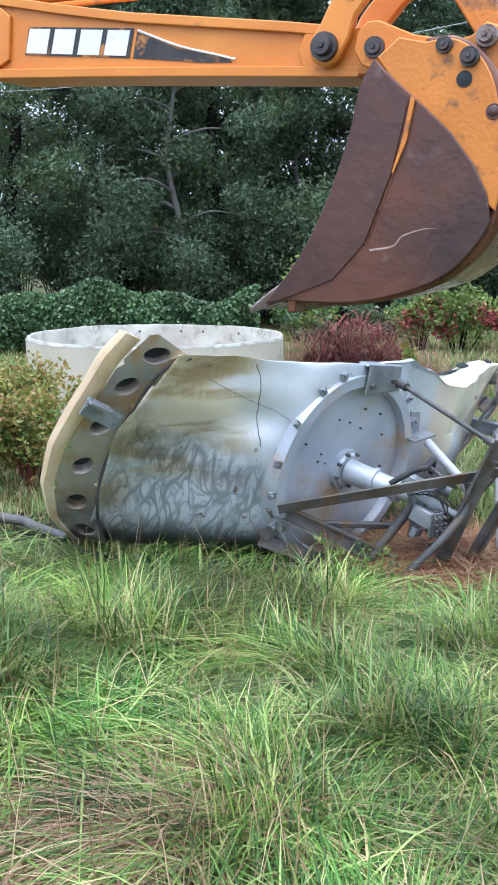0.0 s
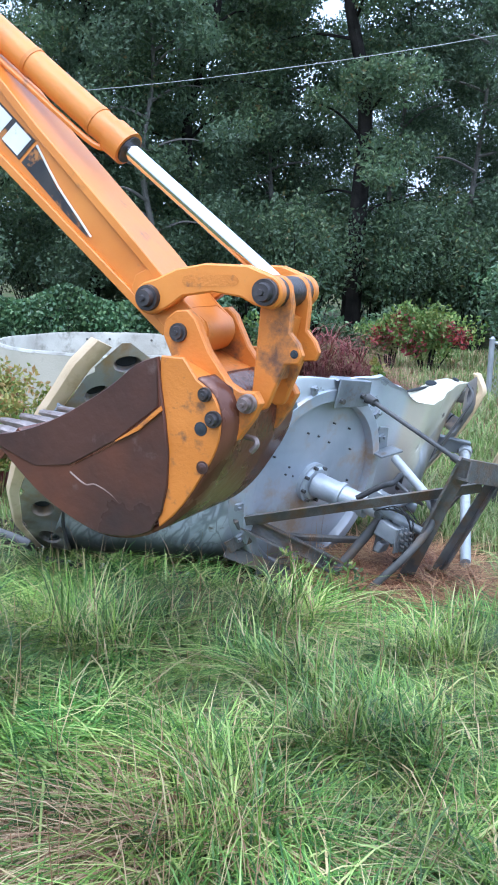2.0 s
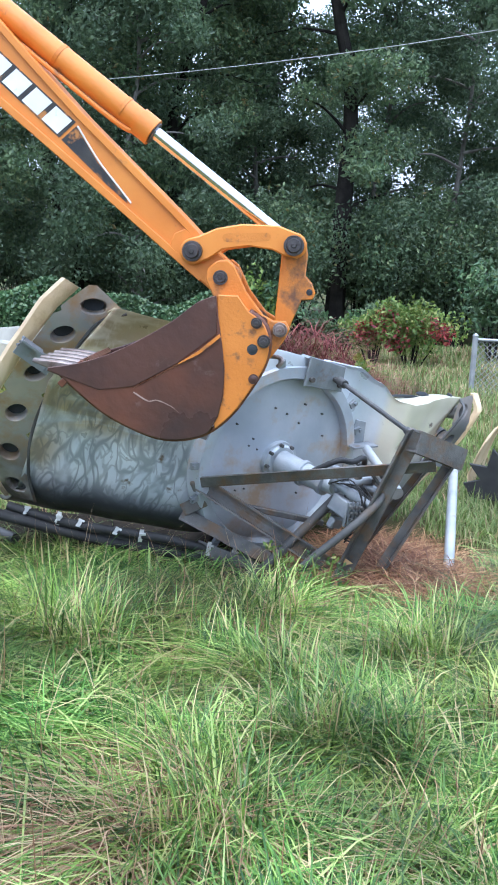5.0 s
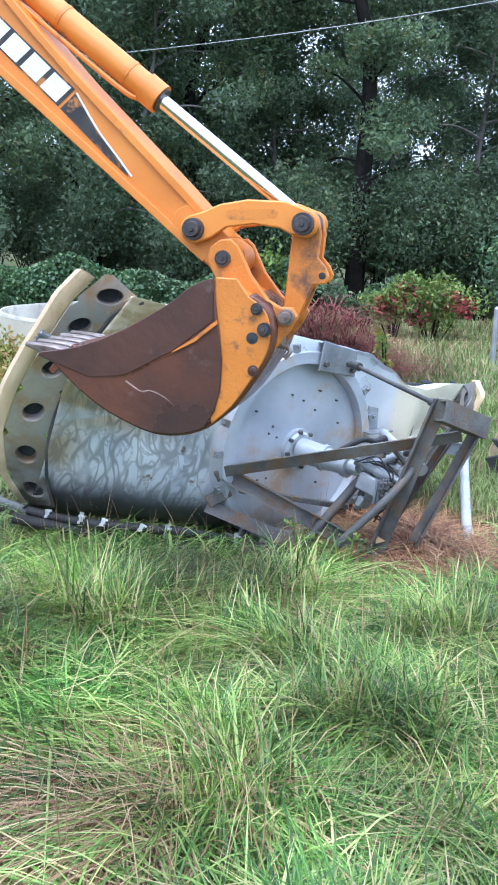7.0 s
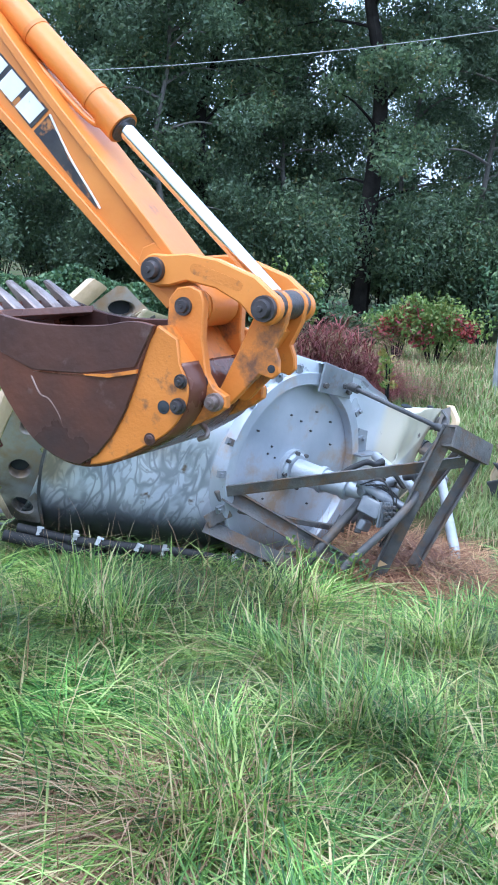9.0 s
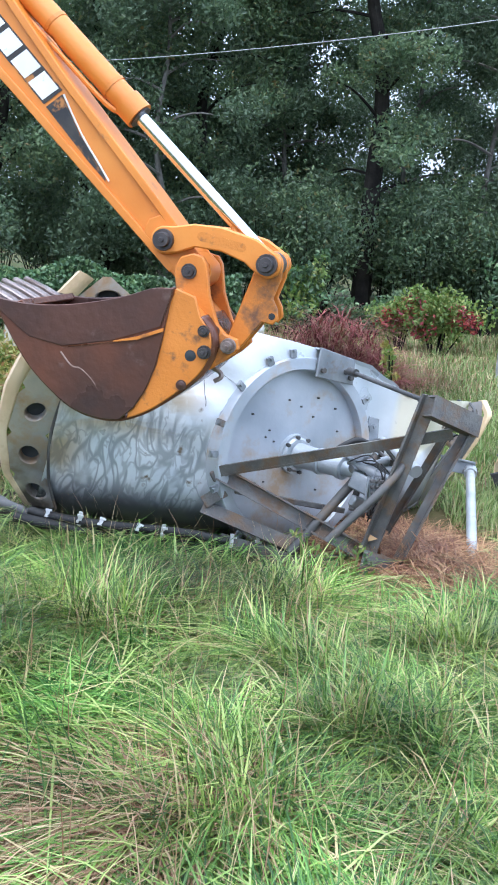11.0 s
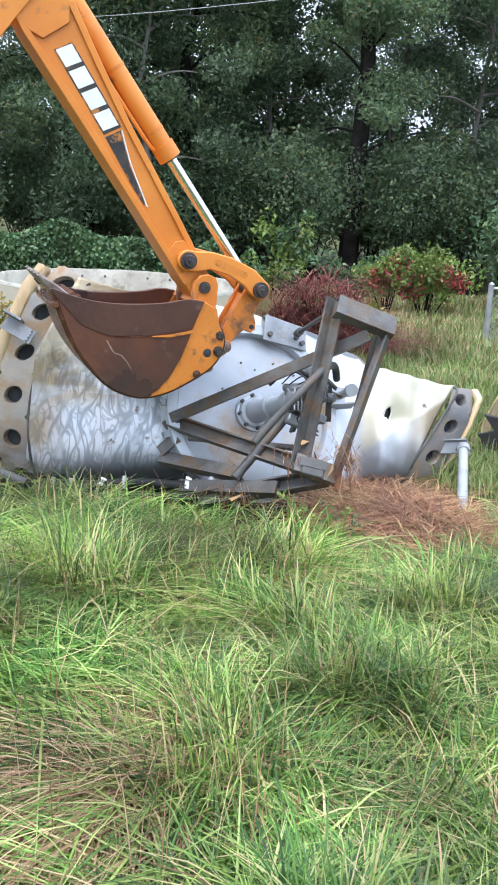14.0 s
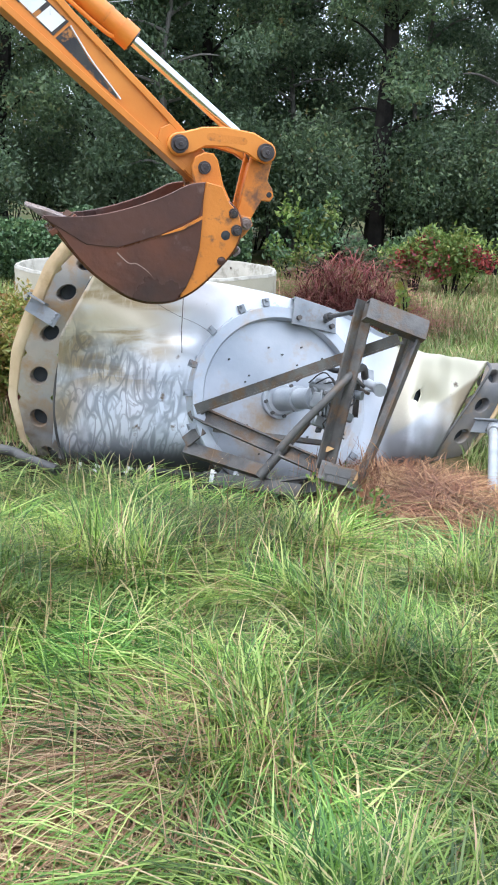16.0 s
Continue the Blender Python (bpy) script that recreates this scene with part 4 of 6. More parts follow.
    bar(bm, (1.30, 0.42, 0.055), (1.47, 0.27, 0.035), 0.05, 0.012, (0, 0, 1))
    part("arm_bracket", bm, M_GALV, dish, "short galvanised arm bracket", False)
    return dish


dish = build_dish()

# loose pipe leaning from the dish's arm bracket
bm = bmesh.new()
rod(bm, (0, 0, 0), (0, 0, -1.28), 0.03, seg=18)
rod(bm, (0, 0, 0.02), (0, 0, -0.05), 0.042, seg=18)
pipe = tagged(new("steel_pipe"), "pale galvanised pipe leaning on the dish's bracket", "pipe")
part("tube", bm, M_PIPE, pipe)
bm = bmesh.new()
rod(bm, (-0.05, 0, -0.012), (0.05, 0, -0.012), 0.012, seg=8)
part("cross_bolt", bm, M_DARKSTEEL, pipe)

# grey conduit lying in the weeds
bm = bmesh.new()
tube(bm, [(-2.9, 6.0, 0.010), (-1.500, 5.600, -0.050), (-1.250, 5.400, -0.050), (-1.020, 5.200, -0.060)], 0.03)
for v in bm.verts:
    v.co.z -= 0.05
conduit = mesh_object("ground_conduit", bm, M_DARKSTEEL, True)
tagged(conduit, "dark grey plastic conduit lying in the grass", "conduit")


def build_soil():
    """Churned soil where the wreck has lain, its colour darkened for the shade there."""
    bm = bmesh.new()
    rows = []
    for i in range(61):
        x = -2.0 + 2.75 * i / 60
        rows.append([])
        for j in range(21):
            y = 4.86 + 1.7 * j / 20
            edge = min(i, 60 - i, j * 1.5, 20 - j) / 6
            h = 0.035 * min(1.0, edge) + 0.03 * noise.noise((x * 5, y * 5, 0)) + 0.02 * noise.noise((x * 14, y * 14, 2)) - 0.05 * max(0.0, 1 - edge)
            rows[-1].append(bm.verts.new((x, y, float(ground_z(x, y)) + h)))
    for a, b in zip(rows, rows[1:]):
        for j in range(20):
            bm.faces.new((a[j], b[j], b[j + 1], a[j + 1]))
    tagged(mesh_object("soil_patch", bm, M_SHADEDDIRT, True), "churned soil pressed bare under the wreck, its shade in the colour", "soil", kind="stuff")


build_soil()

# ---- the backhoe: an upright arm that swings about its post; x runs out along the arm, y across it, z up ----


def disc_pin(parent, x, z, y, r, name="pin", length=0.03, mat=None):
    """A pin head: a washer, a raised head and a socket."""
    bm = bmesh.new()
    s = -1 if y < 0 else 1
    rod(bm, (x, y, z), (x, y + s * length * 0.45, z), r, r * 0.96, 28)
    rod(bm, (x, y + s * length * 0.45, z), (x, y + s * length, z), r * 0.72, r * 0.62, 28)
    rod(bm, (x, y + s * length, z), (x, y + s * length * 1.2, z), r * 0.26, r * 0.2, 12)
    return part(name, bm, mat or M_PIN, parent)


def arc(cx, cz, r, a0, a1, n=8):
    return [(cx + r * math.cos(radians(a0 + (a1 - a0) * i / n)), cz + r * math.sin(radians(a0 + (a1 - a0) * i / n))) for i in range(n + 1)]


def spline2(pts, n=5):
    out = []
    for i in range(len(pts) - 1):
        a, b, c, d = (Vector(pts[max(0, min(len(pts) - 1, i + k))]) for k in (-1, 0, 1, 2))
        for k in range(n):
            t = k / n
            out.append(tuple(0.5 * ((2 * b) + (c - a) * t + (2 * a - 5 * b + 4 * c - d) * t * t + (3 * b - a - 3 * c + d) * t ** 3)))
    return out + [tuple(pts[-1])]


def build_backhoe():
    hoe = tagged(new("backhoe"), "orange backhoe arm with a rusty toothed bucket", "backhoe")
    P = {}
    # dipper
    low = [(-1.78, -0.02), (-1.70, -0.10), (-1.5, -0.125), (-0.95, -0.102), (-0.5, -0.088), (-0.06, -0.076)]
    high = [(-0.05, 0.062), (-0.33, 0.08), (-0.9, 0.103), (-1.2, 0.128), (-1.5, 0.16), (-1.66, 0.15), (-1.76, 0.08)]
    bm = bmesh.new()
    prism(bm, low + arc(0, 0, 0.075, -80, 70, 8) + high, -0.095, 0.095)
    d = part("dipper", bm, M_ORANGE, hoe, "orange painted box-section dipper")
    P["dipper"] = d
    for pts, name in ((low[1:], "bottom_flange"), (high[:5], "top_flange")):
        bm = bmesh.new()
        up = name == "top_flange"
        o = [(x, z + (0.002 if up else -0.002)) for x, z in pts]
        i = [(x, z - (0.03 if up else -0.03)) for x, z in pts]
        prism(bm, o + i[::-1], -0.112, 0.112, 0.003)
        part(name, bm, M_ORANGE, d)
    for s in (-1, 1):
        bm = bmesh.new()
        head = [(-0.20, -0.072)] + arc(0, 0, 0.07, -85, 75, 8) + [(-0.20, 0.066)] + [(-0.255, 0.045), (-0.275, 0.0), (-0.255, -0.05)]
        prism(bm, head, s * 0.095, s * 0.111, 0.003)
        part("cheek", bm, M_ORANGE, d)
        bm = bmesh.new()
        rail = [(-1.60, -0.10), (-1.5, -0.108), (-1.42, -0.06), (-1.42, 0.09), (-1.5, 0.142), (-1.62, 0.13)]
        prism(bm, rail, s * 0.095, s * 0.111, 0.003)
        part("cheek", bm, M_ORANGE, d)
    # decal: four plain white blocks with dark edges, then a torn black sweep
    bm = bmesh.new()
    prism(bm, [(-1.355, -0.04), (-0.908, -0.04), (-0.896, 0.057), (-1.343, 0.057)], -0.0975, -0.0962)
    part("decal_edge", bm, M_BLACK, d, "black outline of a maker's decal", False)
    for k in range(4):
        x0 = -1.35 + 0.112 * k
        bm = bmesh.new()
        prism(bm, [(x0, -0.033), (x0 + 0.09, -0.033), (x0 + 0.103, 0.05), (x0 + 0.013, 0.05)], -0.0992, -0.0978)
        part("decal_block", bm, M_WHITE, d, smooth=False)
    bm = bmesh.new()
    prism(bm, [(-0.895, -0.04), (-0.62, -0.048), (-0.51, -0.045), (-0.53, -0.03), (-0.72, -0.005), (-0.884, 0.045)], -0.0972, -0.0958)
    part("decal_sweep", bm, M_BLACK, d, "worn black sweep decal", False)
    bm = bmesh.new()
    tube(bm, [(-0.88, -0.098, 0.05), (-0.72, -0.098, 0.004), (-0.58, -0.098, -0.02), (-0.5, -0.098, -0.034)], 0.004, 6)
    part("scratch", bm, M_WHITE, d)

    # boom, its head at the dipper's upper end
    bm = bmesh.new()
    prism(bm, arc(0, 0, 0.13, 100, 260, 8) + [(0.4, -0.17), (1.3, -0.16), (2.02, -0.09), (2.02, 0.09), (1.2, 0.13), (0.4, 0.15)], -0.125, -0.10, 0.004)
    prism(bm, arc(0, 0, 0.13, 100, 260, 8) + [(0.4, -0.17), (1.3, -0.16), (2.02, -0.09), (2.02, 0.09), (1.2, 0.13), (0.4, 0.15)], 0.10, 0.125, 0.004)
    prism(bm, [(0.3, -0.155), (1.3, -0.15), (2.0, -0.08), (2.0, 0.08), (1.2, 0.12), (0.3, 0.13)], -0.0995, 0.0995)
    P["boom"] = part("boom", bm, M_ORANGE, hoe, "orange boom")
    disc_pin(P["boom"], 0, 0, -0.125, 0.06)
    bm = bmesh.new()
    prism(bm, [(-0.16, -0.28), (0.18, -0.28), (0.18, 1.15), (-0.16, 1.15)], -0.14, 0.14, 0.02)
    part("swing_post", bm, M_ORANGE, hoe, "orange swing post standing on the ground")

    # curved link, one plate on each side, with its pocket
    shape = arc(0, 0, 0.056, 110, 290, 8) + [(0.07, -0.035), (0.13, 0.0), (0.24, 0.008), (0.34, -0.012), (0.39, -0.04)] + arc(0.434, 0, 0.056, -80, 80, 7) + [(0.37, 0.088), (0.22, 0.102), (0.11, 0.09), (0.03, 0.062)]
    bm = bmesh.new()
    for s in (-1, 1):
        prism(bm, shape, s * 0.115, s * 0.155, 0.006)
    link = part("curved_link", bm, M_ORANGE, hoe, "orange curved bucket link")
    P["link"] = link
    bm = bmesh.new()
    prism(bm, arc(0.15, 0.048, 0.018, 90, 270, 6) + arc(0.32, 0.042, 0.018, -90, 90, 6), -0.1562, -0.1555)
    part("pocket", bm, M_CHEEK, link)
    for x in (0, 0.434):
        for y in (-0.156, 0.156):
            disc_pin(link, x, 0, y, 0.044, "pin", 0.04)

    # straight link down to the bucket
    shape = arc(0, 0, 0.055, 120, 250, 6) + [(0.08, -0.045), (0.34, -0.032)] + arc(0.359, 0, 0.034, -90, 70, 6) + [(0.30, 0.05), (0.225, 0.07), (0.215, 0.115), (0.185, 0.125), (0.15, 0.105), (0.12, 0.07), (0.03, 0.066)]
    bm = bmesh.new()
    for s in (-1, 1):
        prism(bm, shape, s * 0.055, s * 0.085, 0.005)
    prism(bm, [(0.06, -0.03), (0.30, -0.015), (0.29, 0.03), (0.08, 0.045)], -0.0545, 0.0545)
    hl = part("straight_link", bm, M_ORANGEWORN, hoe, "worn orange straight bucket link")
    P["hlink"] = hl
    bm = bmesh.new()
    prism(bm, [(0.09, -0.022), (0.28, -0.012), (0.27, 0.022), (0.10, 0.04)], -0.0862, -0.0855)
    part("pocket", bm, M_ORANGEWORN, hl)
    # the link's holes: flat discs with their inner shade as colour
    for y in (-0.086, 0.086):
        disc_pin(hl, 0.185, 0.098, y, 0.014, "hole", 0.004, M_HOLESHADE)
    bm = bmesh.new()
    rod(bm, (0, -0.115, 0), (0, 0.115, 0), 0.05, seg=24)
    part("bushing", bm, M_PIN, hl)

    # bucket cylinder
    bm = bmesh.new()
    rod(bm, (0, 0, 0), (1.20, 0, 0), 0.054, seg=32)
    rod(bm, (1.19, 0, 0), (1.27, 0, 0), 0.062, seg=32)
    rod(bm, (0, -0.05, 0), (0, 0.05, 0), 0.07, seg=24)
    P["barrel"] = part("cylinder_barrel", bm, M_ORANGE, hoe, "orange hydraulic cylinder barrel")
    bm = bmesh.new()
    rod(bm, (1.268, 0, 0), (1.278, 0, 0), 0.05, seg=32)
    part("gland", bm, M_PIN, P["barrel"])
    bm = bmesh.new()
    tube(bm, [(0.1, -0.03, -0.07), (0.6, -0.03, -0.066), (1.1, -0.03, -0.066), (1.2, -0.02, -0.05)], 0.011, 8)
    part("oil_line", bm, M_ORANGE, P["barrel"])
    for x in (0.75, 1.1):
        bm = bmesh.new()
        rod(bm, (x, 0, 0), (x + 0.018, 0, 0), 0.0565, seg=32)
        part("band", bm, M_ORANGEWORN, P["barrel"])
    bm = bmesh.new()
    rod(bm, (0, 0, 0), (1.02, 0, 0), 0.029, seg=32)
    P["rod"] = part("cylinder_rod", bm, M_CHROME, hoe, "polished chrome cylinder rod")
    bm = bmesh.new()
    rod(bm, (0, -0.045, 0), (0, 0.045, 0), 0.048, seg=24)
    part("rod_eye", bm, M_ORANGEWORN, P["rod"])

    # bucket: x towards the teeth, z towards its belly
    belly = [(0.80, 0.055), (0.76, 0.16), (0.69, 0.31), (0.61, 0.42), (0.52, 0.51), (0.42, 0.56), (0.31, 0.575), (0.19, 0.545), (0.07, 0.48), (-0.03, 0.41), (-0.085, 0.33), (-0.095, 0.25), (-0.06, 0.18)]
    line = spline2(belly, 4)
    W = 0.272
    bm = bmesh.new()
    vs = [[bm.verts.new((x, y, z)) for y in (-W, -W / 2, 0, W / 2, W)] for x, z in line]
    for a, b in zip(vs, vs[1:]):
        for k in range(4):
            bm.faces.new((a[k], a[k + 1], b[k + 1], b[k]))
    bmesh.ops.recalc_face_normals(bm, faces=bm.faces)
    bucket = part("bucket", bm, M_RUST, hoe, "scraped rusty brown bucket with orange back")
    md = bucket.modifiers.new("thickness", "SOLIDIFY")
    md.thickness, md.offset = 0.018, 0
    P["bucket"] = bucket
    edge = spline2([(0.035, 0.062), (0.12, 0.055), (0.26, 0.083), (0.48, 0.098), (0.66, 0.083), (0.82, 0.04)], 4)
    seam = [(0.245, 0.53), (0.185, 0.455), (0.135, 0.36), (0.10, 0.26), (0.066, 0.15)]
    cut = next(i for i, p in enumerate(line) if p[0] < 0.30)
    for s in (-1, 1):
        bm = bmesh.new()
        prism(bm, edge + [(0.83, 0.05)] + line[2:cut] + seam, s * W, s * (W + 0.02), 0.004)
        part("side_plate", bm, M_RUSTDARK, bucket, "scraped rusty side plate")
        bm = bmesh.new()
        prism(bm, [(0.028, 0.062), (0.08, 0.15), (0.12, 0.25), (0.16, 0.36), (0.21, 0.45), (0.27, 0.53)] + line[cut:] + [(-0.045, 0.10)], s * (W - 0.012), s * (W + 0.008), 0.004)
        part("orange_cheek", bm, M_CHEEK, bucket, "worn orange bucket cheek rusting towards the heel")
        bm = bmesh.new()
        prism(bm, edge + [(0.80, 0.075), (0.66, 0.215), (0.52, 0.262), (0.30, 0.250), (0.10, 0.208)], s * (W + 0.0205), s * (W + 0.026), 0.002)
        part("side_cutter", bm, M_CUTTER, bucket, "dark worn strip along the bucket's mouth")
        bm = bmesh.new()
        strip = [(0.088, 0.212), (0.20, 0.240), (0.30, 0.252), (0.30, 0.256), (0.20, 0.253), (0.09, 0.226)]
        prism(bm, strip, s * (W + 0.0205), s * (W + 0.031))
        part("paint_trace", bm, M_CHEEK, bucket, smooth=False)
        bm = bmesh.new()
        tube(bm, [(0.28, s * (W + 0.02), 0.2535), (0.38, s * (W + 0.02), 0.260), (0.52, s * (W + 0.02), 0.266)], 0.004, 6)
        part("weld_ridge", bm, M_RUST, bucket)
        bm = bmesh.new()
        ear = [(-0.075, -0.02), (-0.06, -0.055), (-0.02, -0.07), (0.03, -0.06), (0.06, -0.02), (0.062, 0.06), (0.05, 0.18), (0.075, 0.36), (0.02, 0.43), (-0.06, 0.40), (-0.135, 0.36), (-0.18, 0.325), (-0.178, 0.285), (-0.13, 0.262), (-0.10, 0.22), (-0.075, 0.10)]
        prism(bm, ear, s * 0.125, s * 0.165, 0.005)
        e = part("ear", bm, M_ORANGEWORN, bucket, "worn orange hanger ear")
    for y in (-0.166, 0.166):
        disc_pin(bucket, 0, 0, y, 0.032, "pin", 0.02)
        disc_pin(bucket, -0.141, 0.308, y, 0.032, "pin", 0.045, M_WORNSTEEL)
        disc_pin(bucket, -0.059, 0.326, y, 0.034, "pin", 0.045)
        # ear holes are thin dark discs, the shade in them painted on
        disc_pin(bucket, 0.018, 0.332, y, 0.022, "hole", 0.003, M_HOLESHADE)
        disc_pin(bucket, -0.085, 0.245, y, 0.024, "hole", 0.003, M_RUSTDARK)
    for y in (-0.281, 0.281):
        disc_pin(bucket, 0.04, 0.445, y, 0.022, "hole", 0.003, M_RUSTDARK)
        disc_pin(bucket, -0.008, 0.329, y, 0.023, "hole", 0.003, M_HOLESHADE)
        disc_pin(bucket, -0.066, 0.318, y, 0.028, "pin", 0.03)
        disc_pin(bucket, -0.07, 0.235, y, 0.024, "pin", 0.02)
    bm = bmesh.new()
    rod(bm, (0, -0.12, 0), (0, 0.12, 0), 0.055, seg=24)
    part("hinge_tube", bm, M_PIN, bucket)
    bm = bmesh.new()
    prism(bm, [(0.035, 0.065), (0.05, 0.085), (-0.04, 0.20), (-0.062, 0.18)], -W, W)
    part("back_bar", bm, M_ORANGEWORN, bucket)
    bm = bmesh.new()
    bar(bm, (0.74, -W - 0.015, 0.105), (0.74, W + 0.015, 0.105), 0.15, 0.03, (-0.35, 0, 1))
    part("lip", bm, M_RUST, bucket, "thick worn cutting lip")
    for k in range(5):
        y = -0.235 + 0.1175 * k
        bm = bmesh.new()
        pr = [(0.70, 0.085), (0.78, 0.03), (0.872, -0.022), (0.884, -0.012), (0.835, 0.04), (0.76, 0.105)]
        prism(bm, pr, y - 0.028, y + 0.028, 0.006)
        for v in bm.verts:
            if v.co.x > 0.82:
                v.co.y = y + (v.co.y - y) * 0.6
        part("tooth", bm, M_WORNSTEEL, bucket, "blunt worn bucket tooth")
    bm = bmesh.new()
    tube(bm, [(0.53, -W - 0.0165, 0.285), (0.49, -W - 0.0165, 0.345), (0.45, -W - 0.0165, 0.36), (0.40, -W - 0.0165, 0.42), (0.37, -W - 0.0165, 0.50)], lambda t: 0.0055 * (1 - 0.4 * t), 8)
    part("scrape_mark", bm, M_SCRAPE, bucket, "pale scrape in the rust")
    # chain grab hook at the back
    bm = bmesh.new()
    tube(bm, [(-0.05, -0.10, 0.40), (-0.085, -0.11, 0.42), (-0.09, -0.12, 0.44), (-0.06, -0.12, 0.455)], 0.010, 8)
    part("hook", bm, M_WORNSTEEL, bucket)
    return hoe, P


backhoe, ARM = build_backhoe()
backhoe.matrix_basis = pose(-2.438, 4.592, 0)

# ---- plants ----
rng = np.random.default_rng(5)


def blades(name, x, y, length, width, lean, material, base=None):
    """Many bent, tapered blades in one mesh."""
    n = len(x)
    z = ground_z(x, y) - 0.01 if base is None else base
    # neighbours lie combed the same way, with some scatter
    az = 2 * np.pi * (lumps(x, y, 2.6, 0.7) * 2 + lumps(x, y, 7.0, 1.9)) + rng.normal(0, 1.5, n)
    if base is not None:
        az = rng.uniform(0, 2 * np.pi, n)
    dx, dy = np.cos(az), np.sin(az)
    v = np.zeros((n, 7, 3))
    for k, t in enumerate((0.0, 0.38, 0.72, 1.0)):
        out = lean * length * t ** 1.8
        up = length * (t - 0.45 * np.clip(lean, 0, 1.6) * t ** 2.4)
        cx, cy, cz = x + dx * out, y + dy * out, z + np.maximum(up, 0.01)
        w = width * (1.0, 0.95, 0.65, 0.0)[k]
        if k < 3:
            v[:, 2 * k] = np.stack([cx - dy * w, cy + dx * w, cz], 1)
            v[:, 2 * k + 1] = np.stack([cx + dy * w, cy - dx * w, cz], 1)
        else:
            v[:, 6] = np.stack([cx, cy, cz], 1)
    o = (np.arange(n) * 7)[:, None]
    quads = np.concatenate([o + np.array([0, 1, 3, 2]), o + np.array([2, 3, 5, 4])]).tolist()
    tris = (o + np.array([4, 5, 6])).tolist()
    return from_arrays(name, v.reshape(-1, 3).tolist(), quads + tris, material, True)


def scatter(n, x0, x1, y0, y1):
    return rng.uniform(x0, x1, n), rng.uniform(y0, y1, n)


def lumps(x, y, s, seed):
    """A soft pattern between 0 and 1 for tufts and patches."""
    u, v = x + 0.9 / s * np.sin(y * s * 0.43 + seed), y + 0.9 / s * np.sin(x * s * 0.37 + 2 * seed)
    wave = sum(np.sin((u * math.cos(a) + v * math.sin(a)) * s * f + seed * (3 + k)) for k, (a, f) in enumerate(((0.3, 1.0), (1.5, 1.13), (2.4, 0.71), (0.9, 1.57), (2.0, 0.53))))
    return np.clip(0.5 + 0.17 * wave, 0, 1)


def clear_of_wreck(x, y):
    inside = (np.abs(x - 0.15) < 1.55) & (y > 4.95) & (y < 6.4)
    straw = ((x - 1.04) / 0.46) ** 2 + ((y - 4.90) / 0.70) ** 2 < 1
    return ~((inside & (rng.random(len(x)) > 0.25)) | straw)


